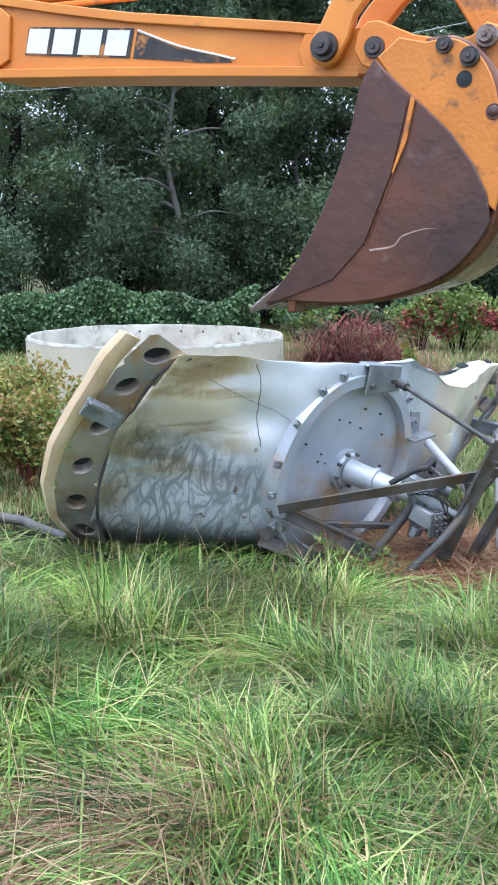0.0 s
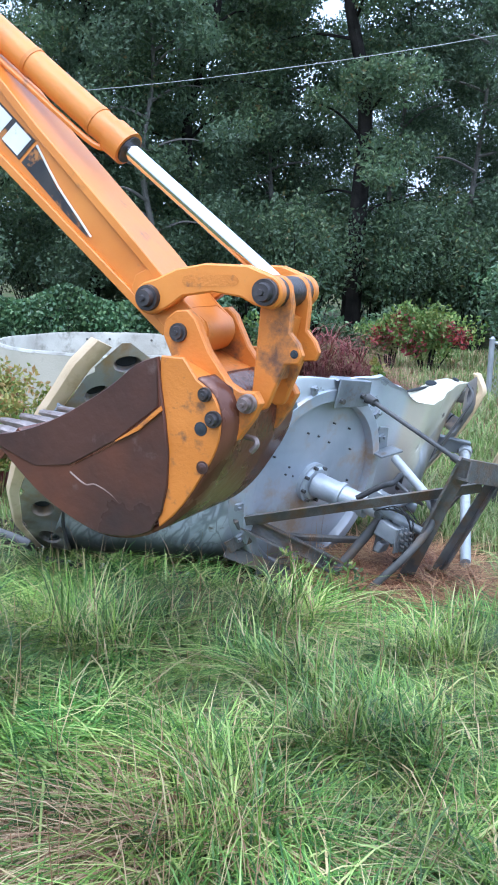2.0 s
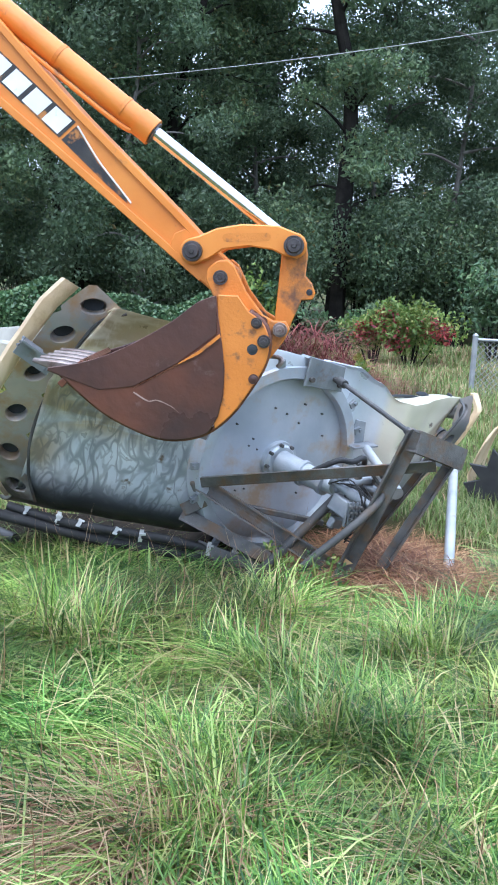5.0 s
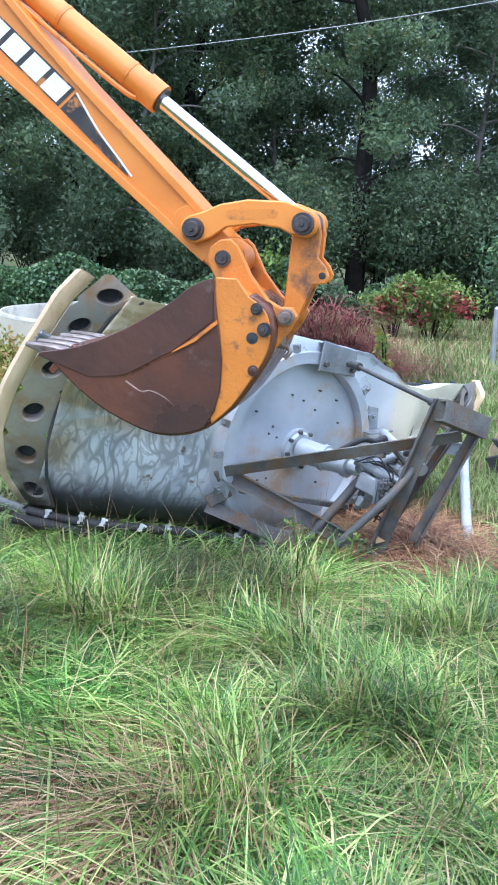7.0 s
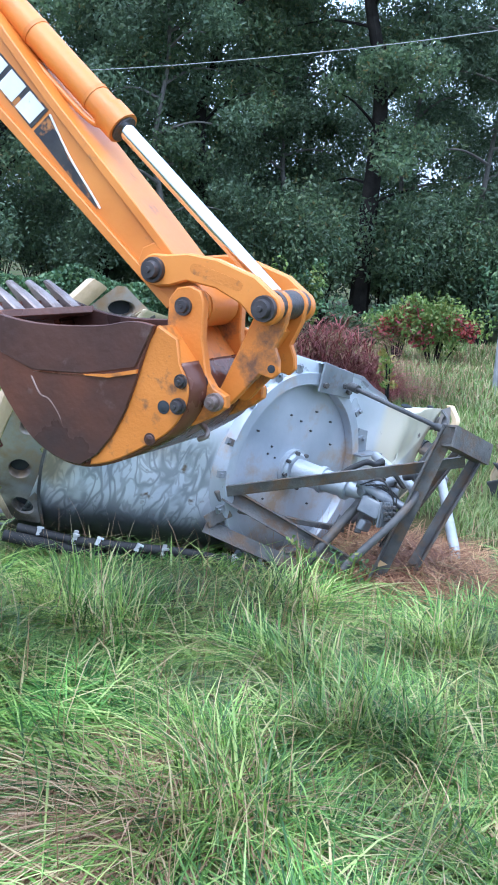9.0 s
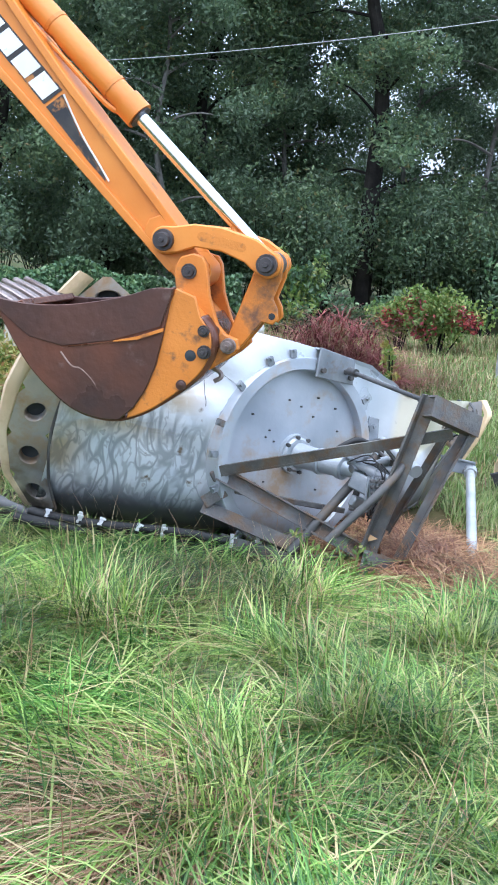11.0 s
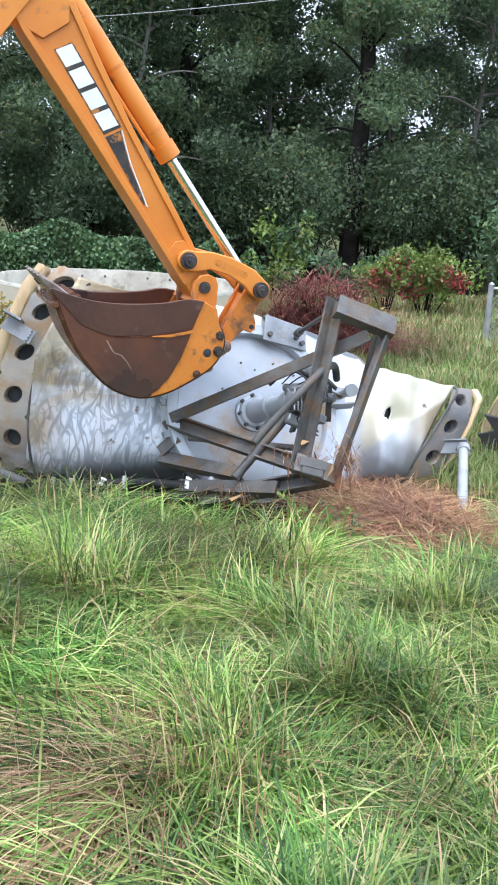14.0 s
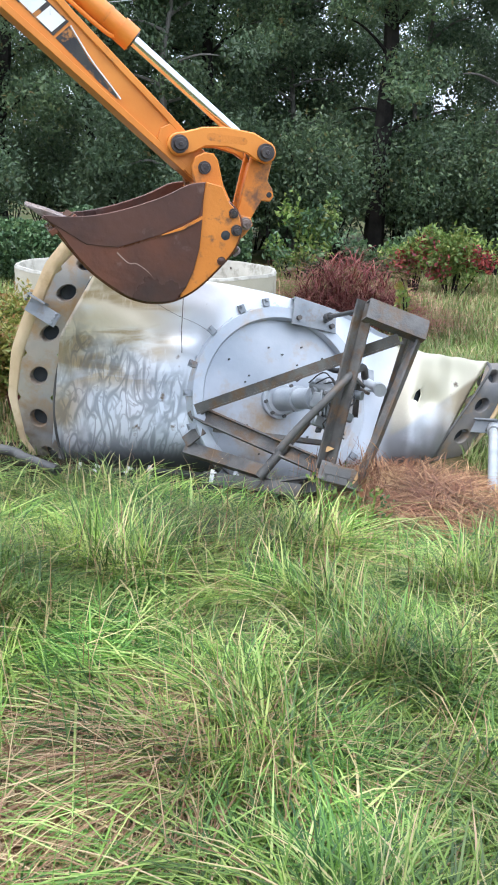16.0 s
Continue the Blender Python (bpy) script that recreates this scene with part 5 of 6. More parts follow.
def build_grass():
    # tall lawn in front
    n = 130000
    y = 1.7 + 3.7 * rng.random(n) ** 0.9
    x = (rng.random(n) * 2 - 1) * (0.36 * y + 0.35)
    tuft = lumps(x, y, 9.0, 0.4)
    keep = clear_of_wreck(x, y) & (rng.random(n) < 0.25 + 0.95 * tuft)
    patch = np.exp(-(((x + 0.62) / 0.50) ** 2 + ((y - 2.42) / 0.48) ** 2))
    dry = (patch * 2.0 + 0.10 + 0.3 * (lumps(x, y, 3.1, 1.7) > 0.68)) > rng.random(n)
    for name, m, mat, label in (("lawn_grass", keep & ~dry, M_GRASS, "long uncut green grass bending in tufts"), ("dry_grass", keep & dry, M_DRY, "flattened brown and straw-coloured dry grass")):
        a, b = x[m], y[m]
        k = len(a)
        ln = rng.uniform(0.12, 0.36, k) * (0.3 + 1.25 * lumps(a, b, 9.0, 0.4)) * np.where(b > 4.2, 0.55, 1.0)
        ln = ln * (1 - 0.3 * patch[m])
        bend = rng.uniform(0.2, 2.0, k)
        if mat is M_DRY:
            ln, bend = ln * 0.85, bend + 0.6
        ob = blades(name, a, b, ln, rng.uniform(0.0016, 0.0048 if mat is M_GRASS else 0.0042, k), bend, mat)
        tagged(ob, label, "grass", kind="stuff")
    # longer coarse blades
    n = 26000
    y = 1.9 + 3.2 * rng.random(n)
    x = (rng.random(n) * 2 - 1) * (0.36 * y + 0.3)
    m = clear_of_wreck(x, y) & (lumps(x, y, 4.0, 2.2) > 0.36) & ((((x + 0.62) / 0.50) ** 2 + ((y - 2.38) / 0.50) ** 2 > 1) | (rng.random(n) < 0.06))
    a, b = x[m], y[m]
    tagged(blades("tall_grass", a, b, rng.uniform(0.20, 0.40, len(a)), rng.uniform(0.0022, 0.0054, len(a)), rng.uniform(0.8, 3.2, len(a)), M_GRASS), "long arching coarse green grass blades", "grass", kind="stuff")
    # thin dry stalks
    n = 900
    y = 2.0 + 3.4 * rng.random(n)
    x = (rng.random(n) * 2 - 1) * (0.36 * y + 0.3)
    m = clear_of_wreck(x, y)
    a, b = x[m], y[m]
    tagged(blades("dry_stalks", a, b, rng.uniform(0.3, 0.55, len(a)), rng.uniform(0.0012, 0.002, len(a)), rng.uniform(0.05, 0.5, len(a)), M_DRY), "thin dry seed stalks standing in the grass", "grass", kind="stuff")
    # meadow behind
    n = 80000
    y = 5.6 + 11.5 * rng.random(n) ** 1.15
    x = (rng.random(n) * 2 - 1) * (0.36 * y + 0.6)
    m = ~((np.abs(x - 0.1) < 1.35) & (y < 6.1))
    m &= ~((x > -3.0) & (x < 0.4) & (y > 8.9) & (y < 11.5))
    a, b = x[m], y[m]
    k = len(a)
    brown = rng.random(k) < np.where(a > 0.8, 0.05 + 0.24 * np.clip((b - 9.0) / 4, 0, 1), 0.16)
    for name, q, mat, label in (("meadow_grass", ~brown, M_FIELD, "rough yellow-green meadow grass"), ("meadow_weeds", brown, M_DRY, "brown dead weeds standing in the meadow")):
        c, d = a[q], b[q]
        ln = rng.uniform(0.07, 0.25, len(c)) * np.where(d > 9.5, 1.0, 0.85)
        tagged(blades(name, c, d, ln, rng.uniform(0.002, 0.005, len(c)) * (0.6 + d / 14), rng.uniform(0.1, 0.9, len(c)), mat), label, "grass", kind="stuff")


build_grass()


def build_straw():
    n = 9000
    r, a = np.sqrt(rng.random(n)), rng.uniform(0, 2 * np.pi, n)
    x, y = 1.04 + 0.46 * r * np.cos(a), 4.92 + 0.66 * r * np.sin(a)
    base = ground_z(x, y) + 0.055 * (1 - r ** 2) * (0.3 + 0.8 * lumps(x, y, 9.0, 0.9)) + rng.uniform(0, 0.02, n)
    ob = blades("pine_straw", x, y, rng.uniform(0.09, 0.26, n), rng.uniform(0.002, 0.005, n), rng.uniform(0.9, 2.6, n), M_STRAW, base)
    tagged(ob, "heap of red-brown pine straw on bare ground", "pine straw", kind="stuff")
    # its bed
    bm = bmesh.new()
    rings = []
    for i in range(9):
        q = i / 8
        rings.append([])
        for k in range(28):
            t = 2 * math.pi * k / 28
            px, py = 1.04 + 0.46 * q * math.cos(t), 4.92 + 0.66 * q * math.sin(t)
            rings[-1].append(bm.verts.new((px, py, float(ground_z(px, py)) + 0.045 * (1 - q * q) * (0.3 + 0.8 * float(lumps(px, py, 9.0, 0.9))) + 0.004 - 0.05 * (q > 0.95))))
    for p, q in zip(rings[1:], rings[2:]):
        for k in range(28):
            bm.faces.new((p[k], p[(k + 1) % 28], q[(k + 1) % 28], q[k]))
    bm.faces.new(rings[1])
    bmesh.ops.delete(bm, geom=rings[0], context="VERTS")
    bed = mesh_object("straw_mound", bm, surface("brown_litter", (0.05, 0.025, 0.015), (0.13, 0.06, 0.03), 0.95, 0, 14, None, fine=80, bump=0.8), True)
    tagged(bed, "low mound of matted brown litter", "mound", kind="stuff")


build_straw()


def leaf_mesh(name, centres, radii, counts, size, material, flat=1.0):
    """Leaves round clump centres: small bent diamonds, denser towards each clump's shell."""
    V, Fc = [], []
    o = 0
    for (cx, cy, cz), r, n in zip(centres, radii, counts):
        d = rng.normal(size=(n, 3))
        d /= np.linalg.norm(d, axis=1, keepdims=True)
        p = np.array([cx, cy, cz]) + d * (r * rng.random((n, 1)) ** 0.45) * np.array([1, 1, flat])
        u = rng.normal(size=(n, 3))
        u /= np.linalg.norm(u, axis=1, keepdims=True)
        w = np.cross(u, rng.normal(size=(n, 3)))
        w /= np.linalg.norm(w, axis=1, keepdims=True)
        s = size * rng.uniform(0.6, 1.25, (n, 1))
        k = np.cross(u, w) * s * 0.18
        V.append(np.stack([p - u * s, p + w * s * 0.5 + k, p + u * s, p - w * s * 0.5 + k], 1).reshape(-1, 3))
        i = (np.arange(n) * 4)[:, None] + o
        Fc.append(i + np.array([0, 1, 2, 3]))
        o += n * 4
    return from_arrays(name, np.concatenate(V).tolist(), np.concatenate(Fc).tolist(), material)


def tree(height, lowest, spread, leaves, size, material, bark, seed, trunk_r=0.14):
    """Trunk with limbs and a crown of clumped leaves, growing from the origin."""
    r = random.Random(seed)
    ob = tagged(new("tree"))
    bm = bmesh.new()
    bend = [(0.12 * r.uniform(-1, 1) * k, 0.12 * r.uniform(-1, 1) * k, height * k / 5) for k in range(6)]
    bend[0] = (0, 0, -0.15)
    tube(bm, bend, lambda t: trunk_r * (1.25 - 1.1 * t) if t > 0.06 else trunk_r * (1.6 - 5 * t), 9)
    part("trunk", bm, bark, ob)
    centres, radii, bm = [], [], bmesh.new()
    k = 26
    for i in range(k):
        h = lowest + (height - lowest) * (i + 0.5) / k
        a = i * 2.4 + r.uniform(-0.5, 0.5)
        reach = spread * (1.0 - 0.55 * (h / height) ** 2) * r.uniform(0.55, 1.05)
        f = min(h / height * 5, 4.99)
        base = Vector(bend[int(f)]).lerp(Vector(bend[int(f) + 1]), f - int(f))
        tip = base + Vector((math.cos(a) * reach, math.sin(a) * reach, r.uniform(-0.1, 0.6)))
        tube(bm, [base, base.lerp(tip, 0.5) + Vector((0, 0, 0.15)), tip], lambda t: 0.035 * (1.1 - t), 5, False)
        for q in (0.55, 0.95):
            c = base.lerp(tip, q)
            centres.append((c.x + r.uniform(-0.3, 0.3), c.y + r.uniform(-0.3, 0.3), c.z + r.uniform(-0.25, 0.3)))
            radii.append(r.uniform(0.38, 0.78))
    part("branchwork", bm, bark, ob)
    tot = sum(q ** 2 for q in radii)
    lv = leaf_mesh("crown", centres, radii, [int(leaves * q ** 2 / tot) for q in radii], size, material, 0.75)
    lv.parent = ob
    return ob


def build_woods():
    kinds = []
    for seed, (h, lo, sp, mat, bark) in enumerate(((10.5, 1.6, 2.1, M_LEAF, M_BARK), (9.5, 0.6, 2.0, M_LEAFB, M_BARK), (11.5, 2.3, 2.2, M_LEAF, M_BARK), (8.0, 0.3, 1.7, M_LEAFB, M_PALEBARK))):
        kinds.append(tree(h, lo, sp, 30000, 0.053, mat, bark, seed + 3, (0.12, 0.11, 0.17, 0.06)[seed]))
    label = "tall leafy oak at the dark edge of the woods"
    spots = [(2, 2.55, 19.0, 0), (0, -4.6, 19.2, 40), (1, -2.6, 19.8, 100), (0, -0.6, 19.6, 200), (3, 4.9, 19.6, 260), (3, 6.9, 20.2, 10), (0, -7.0, 19.0, 150), (3, 1.1, 21.0, 80), (3, 3.6, 20.8, 300), (3, -1.25, 18.4, 20), (1, 0.9, 22.5, 190)]
    back = [(0, -6.2, 24, 77), (1, -3.6, 24.5, 12), (2, -1.2, 25, 230), (0, 1.5, 23.8, 50), (3, 6.2, 27.5, 240), (3, 3.9, 28.6, 310), (1, 8.0, 25, 200), (1, -8.6, 23, 66), (2, 9.2, 22, 5), (0, -4.8, 29, 20), (1, -8.0, 28, 170), (3, 0.6, 27.5, 33), (3, -2.2, 28.5, 15)]
    used = set()
    for k, x, y, turn in spots + back:
        m = pose(x, y, float(ground_z(x, y)), 0, 0, turn)
        if k in used:
            ob = copy_thing(kinds[k], m)
        else:
            ob, _ = kinds[k], used.add(k)
            ob.matrix_basis = m
        ob.name = "tree"
        tagged(ob, "slender grey-barked young tree with dark leaves" if k == 3 else label, "tree", "trees of the wood edge")


build_woods()


def bush(name, x, y, w, h, leaves, size, mats, label, seed, stems=7, stem_mat=None, category="bush"):
    r = random.Random(seed)
    ob = tagged(new(name), label, category)
    z = float(ground_z(x, y))
    ob.matrix_basis = pose(x, y, z)
    bm = bmesh.new()
    cs, rs = [], []
    for i in range(stems):
        a = r.uniform(0, 6.28)
        d = r.uniform(0.2, 1.0)
        tip = (math.cos(a) * w / 2 * d, math.sin(a) * w / 3 * d, h * r.uniform(0.55, 0.92))
        tube(bm, [(tip[0] * 0.15, tip[1] * 0.15, -0.06), (tip[0] * 0.6, tip[1] * 0.6, tip[2] * 0.6), tip], lambda t: 0.014 * (1.2 - t), 5, False)
        for q in (0.45, 0.75, 1.0):
            cs.append((tip[0] * q + r.uniform(-0.08, 0.08), tip[1] * q, tip[2] * (0.35 + 0.65 * q)))
            rs.append(min(w, h) * r.uniform(0.16, 0.28))
    part("stemwork", bm, stem_mat or M_BARK, ob)
    for i, mt in enumerate(mats):
        sel = [k for k in range(len(cs)) if k % len(mats) == i]
        lf = leaf_mesh("foliage", [cs[k] for k in sel], [rs[k] for k in sel], [leaves // len(cs)] * len(sel), size, mt)
        lf.parent = ob
    return ob


def build_undergrowth():
    # vine-grown hedge
    x0, x1, y0 = -7.5, 0.15, 14.6
    n = 36000
    x = rng.uniform(x0, x1, n)
    top = 0.86 + 0.12 * np.sin(x * 2.1) + 0.07 * np.sin(x * 5.3 + 1)
    t = rng.random(n)
    z = -0.12 + (top + 0.12) * t ** 0.8
    y = y0 - 0.35 * np.sqrt(np.clip(1 - (t * 1.6 - 0.75) ** 2, 0, 1)) + rng.normal(0, 0.06, n) + 0.06 * np.sin(x * 7 + z * 6)
    hedge = tagged(new("ivy_hedge"), "low hedge smothered in dark green ivy", "hedge")
    u = rng.normal(size=(n, 3))
    u /= np.linalg.norm(u, axis=1, keepdims=True)
    w = np.cross(u, rng.normal(size=(n, 3)))
    w /= np.linalg.norm(w, axis=1, keepdims=True)
    s = rng.uniform(0.02, 0.045, (n, 1))
    p = np.stack([x, y, z], 1)
    v = np.stack([p - u * s, p + w * s * 0.7, p + u * s, p - w * s * 0.7], 1).reshape(-1, 3)
    f = ((np.arange(n) * 4)[:, None] + np.array([0, 1, 2, 3])).tolist()
    lf = from_arrays("foliage", v.tolist(), f, M_IVY)
    lf.parent = hedge
    # one thick dark tube fills the hedge behind its leaves
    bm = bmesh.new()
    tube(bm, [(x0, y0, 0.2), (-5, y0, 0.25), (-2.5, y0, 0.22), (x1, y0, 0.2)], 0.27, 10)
    part("dark_core", bm, M_BARK, hedge)
    bush("red_leaved_bush", 2.56, 14.4, 0.85, 1.05, 2400, 0.042, (M_LIGHTLEAF, M_REDLEAF, M_LIGHTLEAF), "bush with crimson and green autumn leaves", 4, 8)
    bush("red_leaved_bush", 3.15, 14.5, 1.35, 1.0, 3600, 0.042, (M_LIGHTLEAF, M_LIGHTLEAF, M_LIGHTLEAF, M_LIGHTLEAF, M_REDLEAF, M_LIGHTLEAF, M_LIGHTLEAF), "light green bush with a few red autumn leaves", 5, 10)
    bush("shrub", 1.35, 16.2, 1.1, 1.5, 900, 0.06, (M_LIGHTLEAF, M_IVY), "light green shrub at the wood edge", 9)
    bush("shrub", 4.7, 15.4, 1.8, 1.7, 1500, 0.06, (M_IVY, M_LEAF), "dense green shrub at the wood edge", 10, 9)
    bush("shrub", 0.9, 15.4, 1.3, 0.75, 900, 0.05, (M_IVY, M_LIGHTLEAF), "low green shrub at the wood edge", 11, 9)
    bush("shrub", 2.2, 15.6, 1.4, 0.9, 1000, 0.05, (M_IVY, M_LEAF), "low green shrub at the wood edge", 12, 9)
    bush("shrub", 5.9, 14.6, 1.6, 1.3, 1300, 0.055, (M_IVY, M_LIGHTLEAF), "green shrub at the wood edge", 13, 9)
    for i, (x, y) in enumerate(((-5.4, 18.4), (-4.5, 16.6), (3.2, 20.6), (4.4, 20.6), (-5.6, 16.4), (-3.3, 19.6), (-1.0, 19.4), (0.6, 18.6), (3.6, 18.4), (5.6, 18.2), (-6.6, 22.5), (-4.2, 22.2), (-1.8, 22.6), (0.3, 22.8), (2.0, 22.4), (3.9, 22.7), (6.0, 22.3), (8.0, 22.0), (1.5, 18.2), (4.9, 18.4), (2.0, 20.6), (-6.0, 26.0), (-3.4, 26.4), (-0.8, 26.2), (1.6, 26.5), (3.6, 26.2), (6.0, 26.6), (8.4, 26.0))):
        bush("understorey_shrub", x, y, 2.6, 2.6, 5200, 0.05, (M_LEAFB, M_LEAF), "dark leafy understorey shrub in shade", 30 + i, 10)
    # yellowing weeds by the trough
    for i, (x, y, w, h) in enumerate(((-1.75, 7.3, 0.9, 0.85), (-2.35, 7.0, 0.9, 0.95), (-1.55, 6.7, 0.7, 0.7), (-2.0, 6.4, 0.8, 0.8), (-1.25, 7.8, 0.6, 0.6))):
        bush("weed_clump", x, y, w, h, 4200, 0.026, (M_WEED, M_LIGHTLEAF, M_WEED), "tangled yellowing weeds with brown stems", 50 + i, 12, M_REDTWIG, "weeds")
    bush("sapling", 1.66, 9.6, 0.28, 0.95, 150, 0.035, (M_WEED, M_LIGHTLEAF), "thin sapling with yellow-green leaves", 60, 3)
    bush("seedling", 0.42, 4.55, 0.16, 0.42, 60, 0.018, (M_LIGHTLEAF,), "small bright green seedling in the grass", 61, 3, M_LIGHTLEAF)
    bush("seedling", 0.62, 4.50, 0.26, 0.34, 170, 0.016, (M_LIGHTLEAF, M_IVY), "small bushy green weed in the grass", 62, 6, M_LIGHTLEAF)
    # heap of dead red vines
    n = 5200
    r, a = np.sqrt(rng.random(n)), rng.uniform(0, 2 * np.pi, n)
    px, py = 1.25 + 0.8 * r * np.cos(a), 11.2 + 0.55 * r * np.sin(a)
    base = ground_z(px, py) + (0.78 * (1 - r ** 2) * (0.5 + 0.7 * lumps(px, py, 5.0, 0.3))) * rng.random(n)
    ob = blades("dead_vines", px, py, rng.uniform(0.15, 0.5, n), rng.uniform(0.0025, 0.006, n), rng.uniform(1.0, 3.4, n), M_REDTWIG, base)
    tagged(ob, "heap of tangled red-brown dead vines", "dead vines", kind="stuff")


build_undergrowth()

# ---- the round concrete trough behind ----


def build_trough():
    tr = tagged(new("concrete_trough"), "low round concrete trough with peeling white rim", "trough")
    cx, cy, ro, ri = -0.95, 9.85, 1.30, 1.25
    seg = 64

    def drum(levels, rad, name, mat, label=""):
        bm = bmesh.new()
        rings = []
        for z, r in zip(levels, rad):
            rings.append([bm.verts.new((cx + r * math.cos(2 * math.pi * k / seg), cy + r * math.sin(2 * math.pi * k / seg), z + (0.003 * math.sin(k * 0.9) + 0.002 * math.sin(k * 2.7) + 0.003 * math.sin(k * 0.37) if z > 0.55 else 0))) for k in range(seg)])
        for a, b in zip(rings, rings[1:]):
            for k in range(seg):
                bm.faces.new((a[k], a[(k + 1) % seg], b[(k + 1) % seg], b[k]))
        bmesh.ops.recalc_face_normals(bm, faces=bm.faces)
        return part(name, bm, mat, tr, label)

    drum((-0.3, 0.6), (ro, ro), "wall", M_CONC, "cream painted outer wall")
    drum((0.6, 0.625, 0.625, 0.6, -0.2), (ro + 0.002, ro - 0.01, ri + 0.01, ri, ri), "lining", M_CONCTOP, "stained chalky white inner face and lip")
    bm = bmesh.new()
    bmesh.ops.create_circle(bm, cap_ends=True, segments=48, radius=ri, matrix=pose(cx, cy, 0.05))
    part("floor", bm, M_CONC, tr)
    for k in range(5):
        a = radians(48 + 17 * k + 5 * (k % 2))
        bm = bmesh.new()
        p = Vector((cx + (ri - 0.001) * math.cos(a), cy + (ri - 0.001) * math.sin(a), 0.55))
        rod(bm, p, p - Vector((math.cos(a), math.sin(a), 0)) * 0.008, 0.014, seg=8)
        part("stud", bm, M_DARKSTEEL, tr)
    return tr


build_trough()

# ---- fence end and overhead wire ----


def build_fence():
    fence = tagged(new("chain_link_fence"), "galvanised chain-link fence with a round end post", "fence")
    x0, y0, z0 = 3.42, 12.0, -0.2
    bm = bmesh.new()
    rod(bm, (x0, y0, z0 - 0.1), (x0, y0, 0.62), 0.035, seg=14)
    rod(bm, (x0, y0, 0.62), (x0, y0, 0.65), 0.042, 0.01, 14)
    part("post", bm, M_FENCE, fence)
    bm = bmesh.new()
    rod(bm, (x0, y0, 0.57), (x0 + 3, y0 - 0.6, 0.57), 0.02, seg=10)
    part("top_rail", bm, M_FENCE, fence)
    bm = bmesh.new()
    for k in range(-16, 42):
        for s in (1, -1):
            (ax, az), (bx, bz) = (k * 0.075, z0), (k * 0.075 + s * 0.77, 0.57)
            lo, hi = 0.0, 3.0
            t0 = min(max((lo - ax) / (bx - ax), 0), 1)
            t1 = min(max((hi - ax) / (bx - ax), 0), 1)
            if abs(t0 - t1) < 0.02:
                continue
            p, q = [(ax + (bx - ax) * t, az + (bz - az) * t) for t in (t0, t1)]
            rod(bm, (x0 + p[0], y0 - 0.2 * p[0], p[1]), (x0 + q[0], y0 - 0.2 * q[0], q[1]), 0.0028, seg=4)
    part("wire_mesh", bm, M_FENCE, fence, "", False)
    return fence


build_fence()


def build_scrap():
    """A torn piece of sheet lying farther off."""
    sc = tagged(new("scrap_sheet"), "pale curved sheet-metal scrap with a torn black edge", "scrap metal")
    sc.matrix_basis = pose(2.52, 7.2, -0.2, 0, 0, -25)
    bm = bmesh.new()
    rows = []
    for i in range(13):
        a = radians(-10 + 100 * i / 12)
        rows.append([bm.verts.new((-0.35 * math.cos(a) + 0.03 * noise.noise((i * 0.5, j * 0.7, 0)), -0.45 + 0.09 * j, 0.62 * math.sin(a) - 0.02 + 0.03 * noise.noise((i * 0.4, j * 0.6, 4)))) for j in range(9)])
    for a, b in zip(rows, rows[1:]):
        for j in range(8):
            bm.faces.new((a[j], a[j + 1], b[j + 1], b[j]))
    sheet = part("sheet", bm, M_CREAM, sc, "pale stained curved sheet")
    md = sheet.modifiers.new("thickness", "SOLIDIFY")
    md.thickness = 0.008
    bm = bmesh.new()
    prism(bm, [(-0.30, 0.02), (-0.36, 0.12), (-0.24, 0.16), (-0.33, 0.27), (-0.20, 0.26), (-0.17, 0.40), (-0.08, 0.30), (0.10, 0.36), (0.22, 0.0)], -0.62, -0.58, 0.004)
    part("torn_panel", bm, M_HOSE, sc, "jagged torn black panel", False)
    return sc


build_scrap()
bm = bmesh.new()
tube(bm, [(-7.0, 19.0, 4.3), (-3.0, 16.6, 4.05), (1.0, 15.2, 4.35), (4.9, 14.6, 5.0), (9.2, 14.0, 5.9)], 0.006, 6)
tagged(mesh_object("overhead_wire", bm, M_WIRE, True), "thin pale overhead wire strung past the trees", "wire", kind="structure")

# ---- movement ----


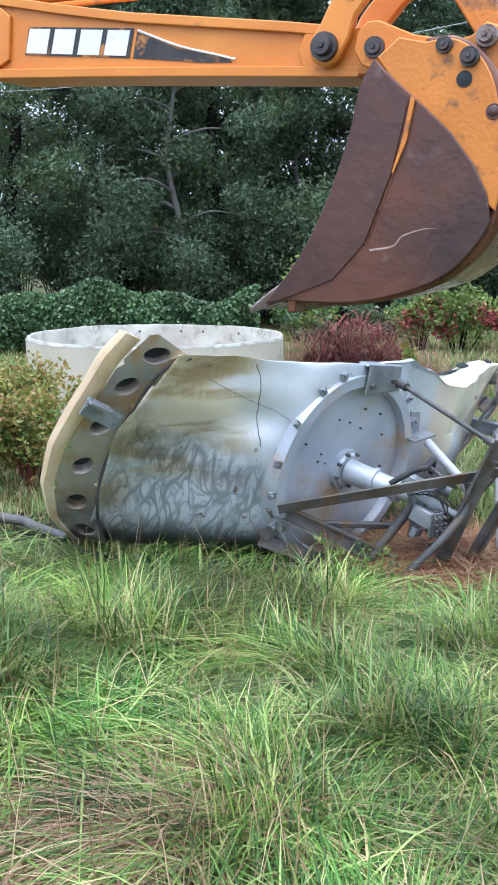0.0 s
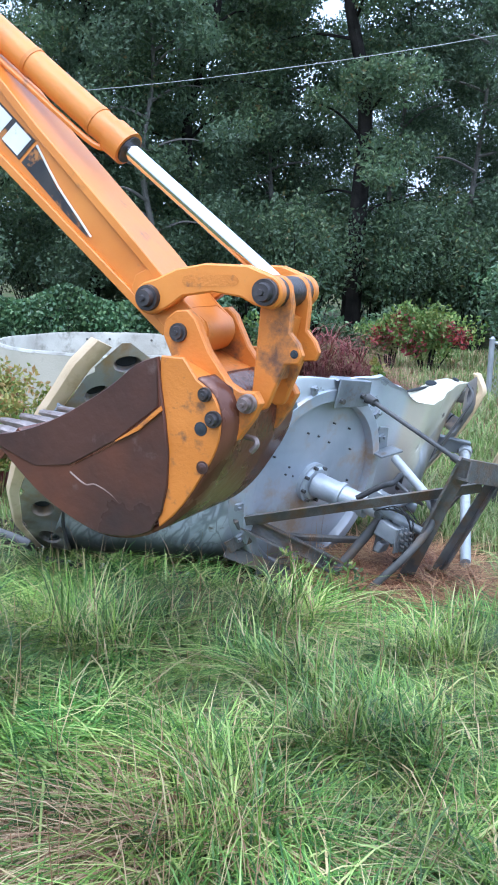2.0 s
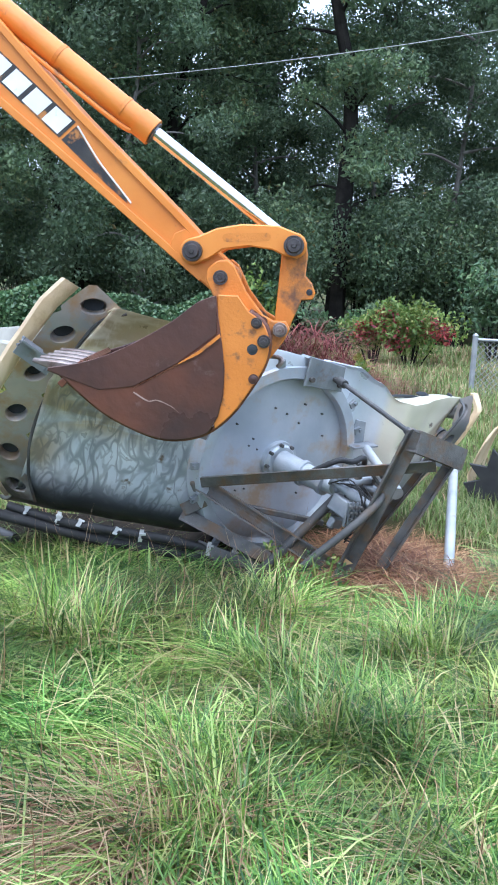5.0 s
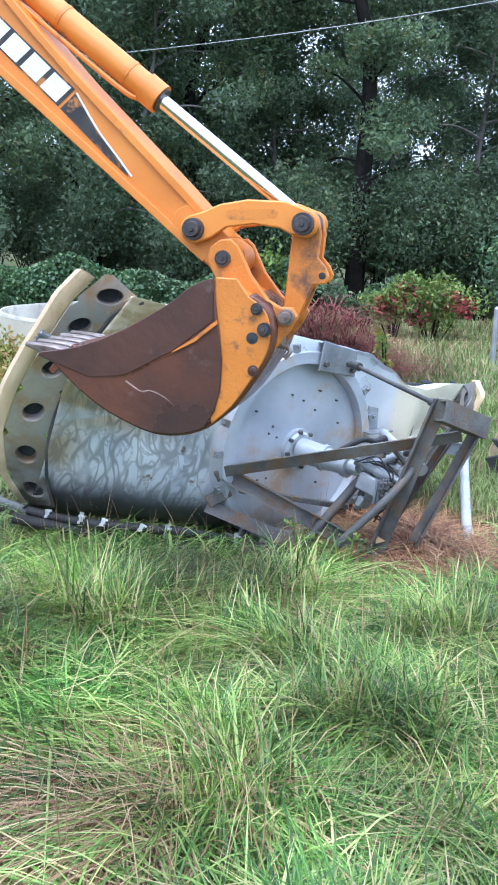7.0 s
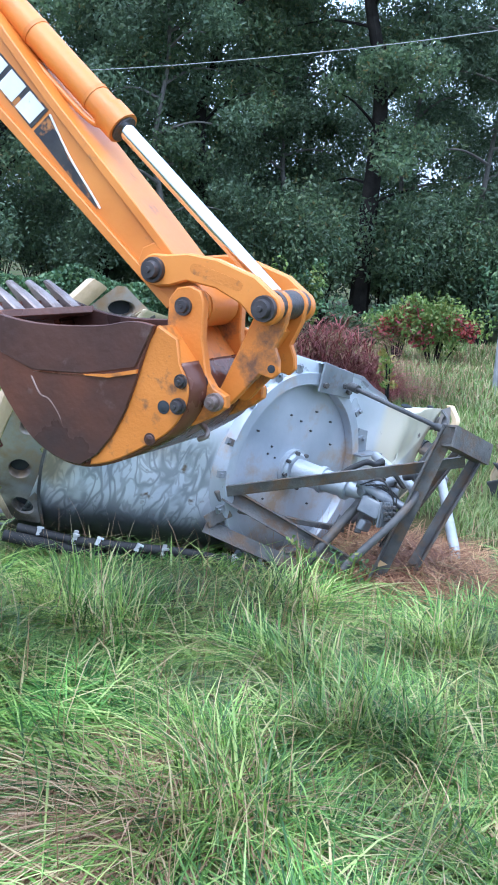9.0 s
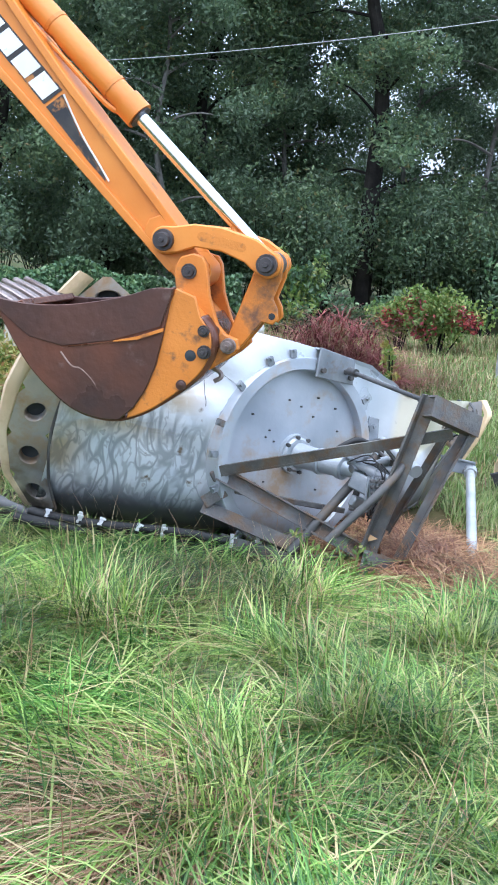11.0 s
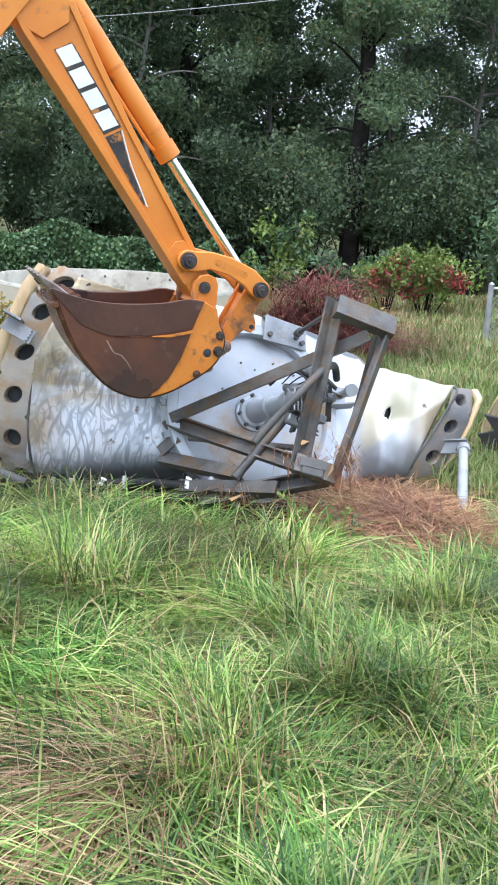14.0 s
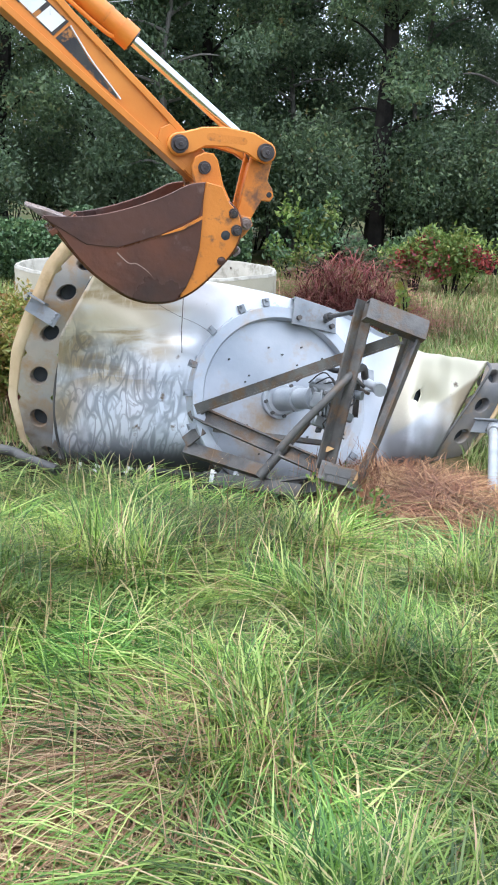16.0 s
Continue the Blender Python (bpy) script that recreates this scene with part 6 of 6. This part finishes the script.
def motions():
    # seconds; swing; bucket pin out and up; turns of dipper, bucket, curved link, straight link
    arm = [
        (0.0, -25.2, 3.191, 2.089, -5.7, -114.3, 42.8, -59.2),
        (0.5, -30.1, 3.141, 1.858, -14.2, -124.6, 33.0, -68.9),
        (1.0, -28.0, 3.012, 1.599, -24.2, -135.6, 22.4, -79.5),
        (1.5, -28.2, 2.844, 1.368, -34.4, -145.9, 12.1, -89.8),
        (2.0, -27.9, 2.684, 1.255, -41.0, -153.4, 4.9, -97.0),
        (2.5, -26.2, 2.571, 1.235, -44.1, -156.0, 2.2, -99.7),
        (3.0, -23.7, 2.547, 1.295, -42.7, -154.7, 3.5, -98.4),
        (3.5, -18.5, 2.526, 1.373, -40.9, -154.9, 3.9, -98.0),
        (4.0, -8.4, 2.525, 1.421, -39.5, -152.7, 5.8, -96.1),
        (6.3, -5.5, 2.509, 1.362, -41.3, -153.3, 4.9, -97.0),
        (6.5, -11.7, 2.519, 1.374, -41.3, -152.8, 5.2, -96.7),
        (7.0, -13.6, 2.526, 1.381, -41.1, -153.9, 4.5, -97.3),
        (7.5, -20.4, 2.576, 1.445, -38.0, -150.9, 7.6, -94.3),
        (8.0, -19.0, 2.684, 1.200, -42.8, -158.8, 0.7, -101.2),
        (8.5, -25.1, 2.684, 1.170, -43.6, -176.9, -11.4, -114.5),
        (8.7, -27.1, 2.661, 1.259, -41.5, -180.3, -12.7, -116.5),
        (11.0, -11.8, 2.303, 1.351, -46.0, -172.5, -9.5, -111.8),
        (11.5, 0.6, 2.297, 1.381, -45.4, -172.5, -9.3, -111.7),
        (12.0, 12.7, 2.300, 1.420, -44.5, -171.7, -8.4, -110.8),
        (12.5, 16.9, 2.312, 1.411, -44.9, -172.5, -9.1, -111.5),
        (13.0, 19.7, 2.362, 1.312, -47.1, -175.6, -11.9, -114.4),
        (13.5, 18.1, 2.410, 1.135, -52.3, -180.6, -16.9, -119.4),
        (14.0, 17.6, 2.414, 1.026, -56.4, -182.4, -19.5, -121.8),
        (14.5, 18.7, 2.396, 0.991, -57.1, -182.6, -19.9, -122.1),
        (15.0, 17.5, 2.378, 1.028, -55.6, -180.3, -17.9, -120.1),
        (15.5, 13.9, 2.315, 1.211, -51.0, -174.8, -12.7, -114.9),
        (16.0, 13.5, 2.236, 1.541, -40.8, -165.7, -3.2, -105.4),
    ]
    keys = {k: [] for k in ("hoe", "dipper", "bucket", "link", "hlink", "barrel", "rod", "boom")}
    for t, swing, r, z, a_d, a_b, a_l, a_h in arm:
        d = plane_pose(r, z, a_d)
        pin_a = d @ Vector((-0.164, 0, 0))
        c = plane_pose(pin_a.x, pin_a.z, a_l) @ Vector((0.434, 0, 0))
        base = d @ Vector((-1.90, 0, 0.157))
        head = d @ Vector((-1.74, 0, 0.03))
        turn = math.degrees(math.atan2(c.z - base.z, c.x - base.x))
        keys["hoe"].append((t, pose(-2.438, 4.592, 0, 0, 0, swing)))
        keys["dipper"].append((t, d))
        keys["bucket"].append((t, plane_pose(r, z, a_b)))
        keys["link"].append((t, plane_pose(pin_a.x, pin_a.z, a_l)))
        keys["hlink"].append((t, plane_pose(c.x, c.z, a_h)))
        keys["barrel"].append((t, plane_pose(base.x, base.z, turn)))
        keys["rod"].append((t, plane_pose(c.x, c.z, turn + 180)))
        keys["boom"].append((t, plane_pose(head.x, head.z, math.degrees(math.atan2(0.85 - head.z, 0.05 - head.x)))))
    walk(backhoe, keys.pop("hoe"))
    for k, rows in keys.items():
        walk(ARM[k], rows)
    # the dish as it is pushed, turned and rolled
    rolled = [
        (0.0, pose(0.554, 5.180, 0.284, 8.23, -0.08, 31.85)),
        (2.0, pose(0.554, 5.180, 0.284, 8.23, -0.08, 31.85)),
        (2.5, pose(0.526, 5.185, 0.295, 6.50, 0.34, 28.35)),
        (3.0, pose(0.537, 5.200, 0.300, 6.37, 2.35, 26.70)),
        (3.5, pose(0.544, 5.217, 0.308, 6.23, 4.46, 25.00)),
        (4.0, pose(0.495, 5.221, 0.365, 4.93, 6.52, 23.51)),
        (6.3, pose(0.438, 5.225, 0.368, 0.60, 6.50, 23.90)),
        (6.5, pose(0.476, 5.203, 0.305, -1.28, 6.46, 24.18)),
        (7.0, pose(0.446, 5.201, 0.309, -2.09, 6.72, 27.28)),
        (7.5, pose(0.418, 5.128, 0.321, -0.67, 6.30, 32.65)),
        (8.0, pose(0.398, 5.129, 0.311, -1.52, 9.45, 37.08)),
        (8.5, pose(0.401, 5.125, 0.307, -1.33, 8.68, 35.77)),
        (11.0, pose(0.399, 5.282, 0.321, -7.04, 6.83, 23.55)),
        (11.5, pose(0.353, 5.337, 0.409, -13.74, 9.10, 19.02)),
        (12.0, pose(0.274, 5.496, 0.542, -27.55, 9.94, 12.24)),
        (12.5, pose(0.221, 5.625, 0.597, -36.47, 9.08, 8.02)),
        (13.0, pose(0.203, 5.683, 0.567, -41.13, 7.98, 5.99)),
        (13.5, pose(0.238, 5.649, 0.381, -34.54, 6.68, 6.89)),
        (14.0, pose(0.240, 5.599, 0.278, -30.25, 4.70, 7.69)),
        (14.5, pose(0.221, 5.627, 0.267, -31.54, 3.05, 7.14)),
        (15.0, pose(0.222, 5.612, 0.277, -29.63, 4.07, 7.10)),
        (15.5, pose(0.234, 5.530, 0.267, -22.00, 5.31, 7.86)),
        (16.0, pose(0.234, 5.535, 0.263, -22.07, 5.10, 7.79)),
    ]
    walk(dish, rolled)
    # the pipe hangs from the dish's arm and drags its foot
    foot = Vector((1.25, 4.47, -0.27))
    rows = []
    for t, m in rolled:
        p = m @ Vector((1.45, 0.285, -0.02))
        up = (p - foot).normalized()
        q = Matrix.Translation(p) @ up.to_track_quat("Z", "Y").to_matrix().to_4x4()
        rows.append((t, q))
    walk(pipe, rows)


motions()
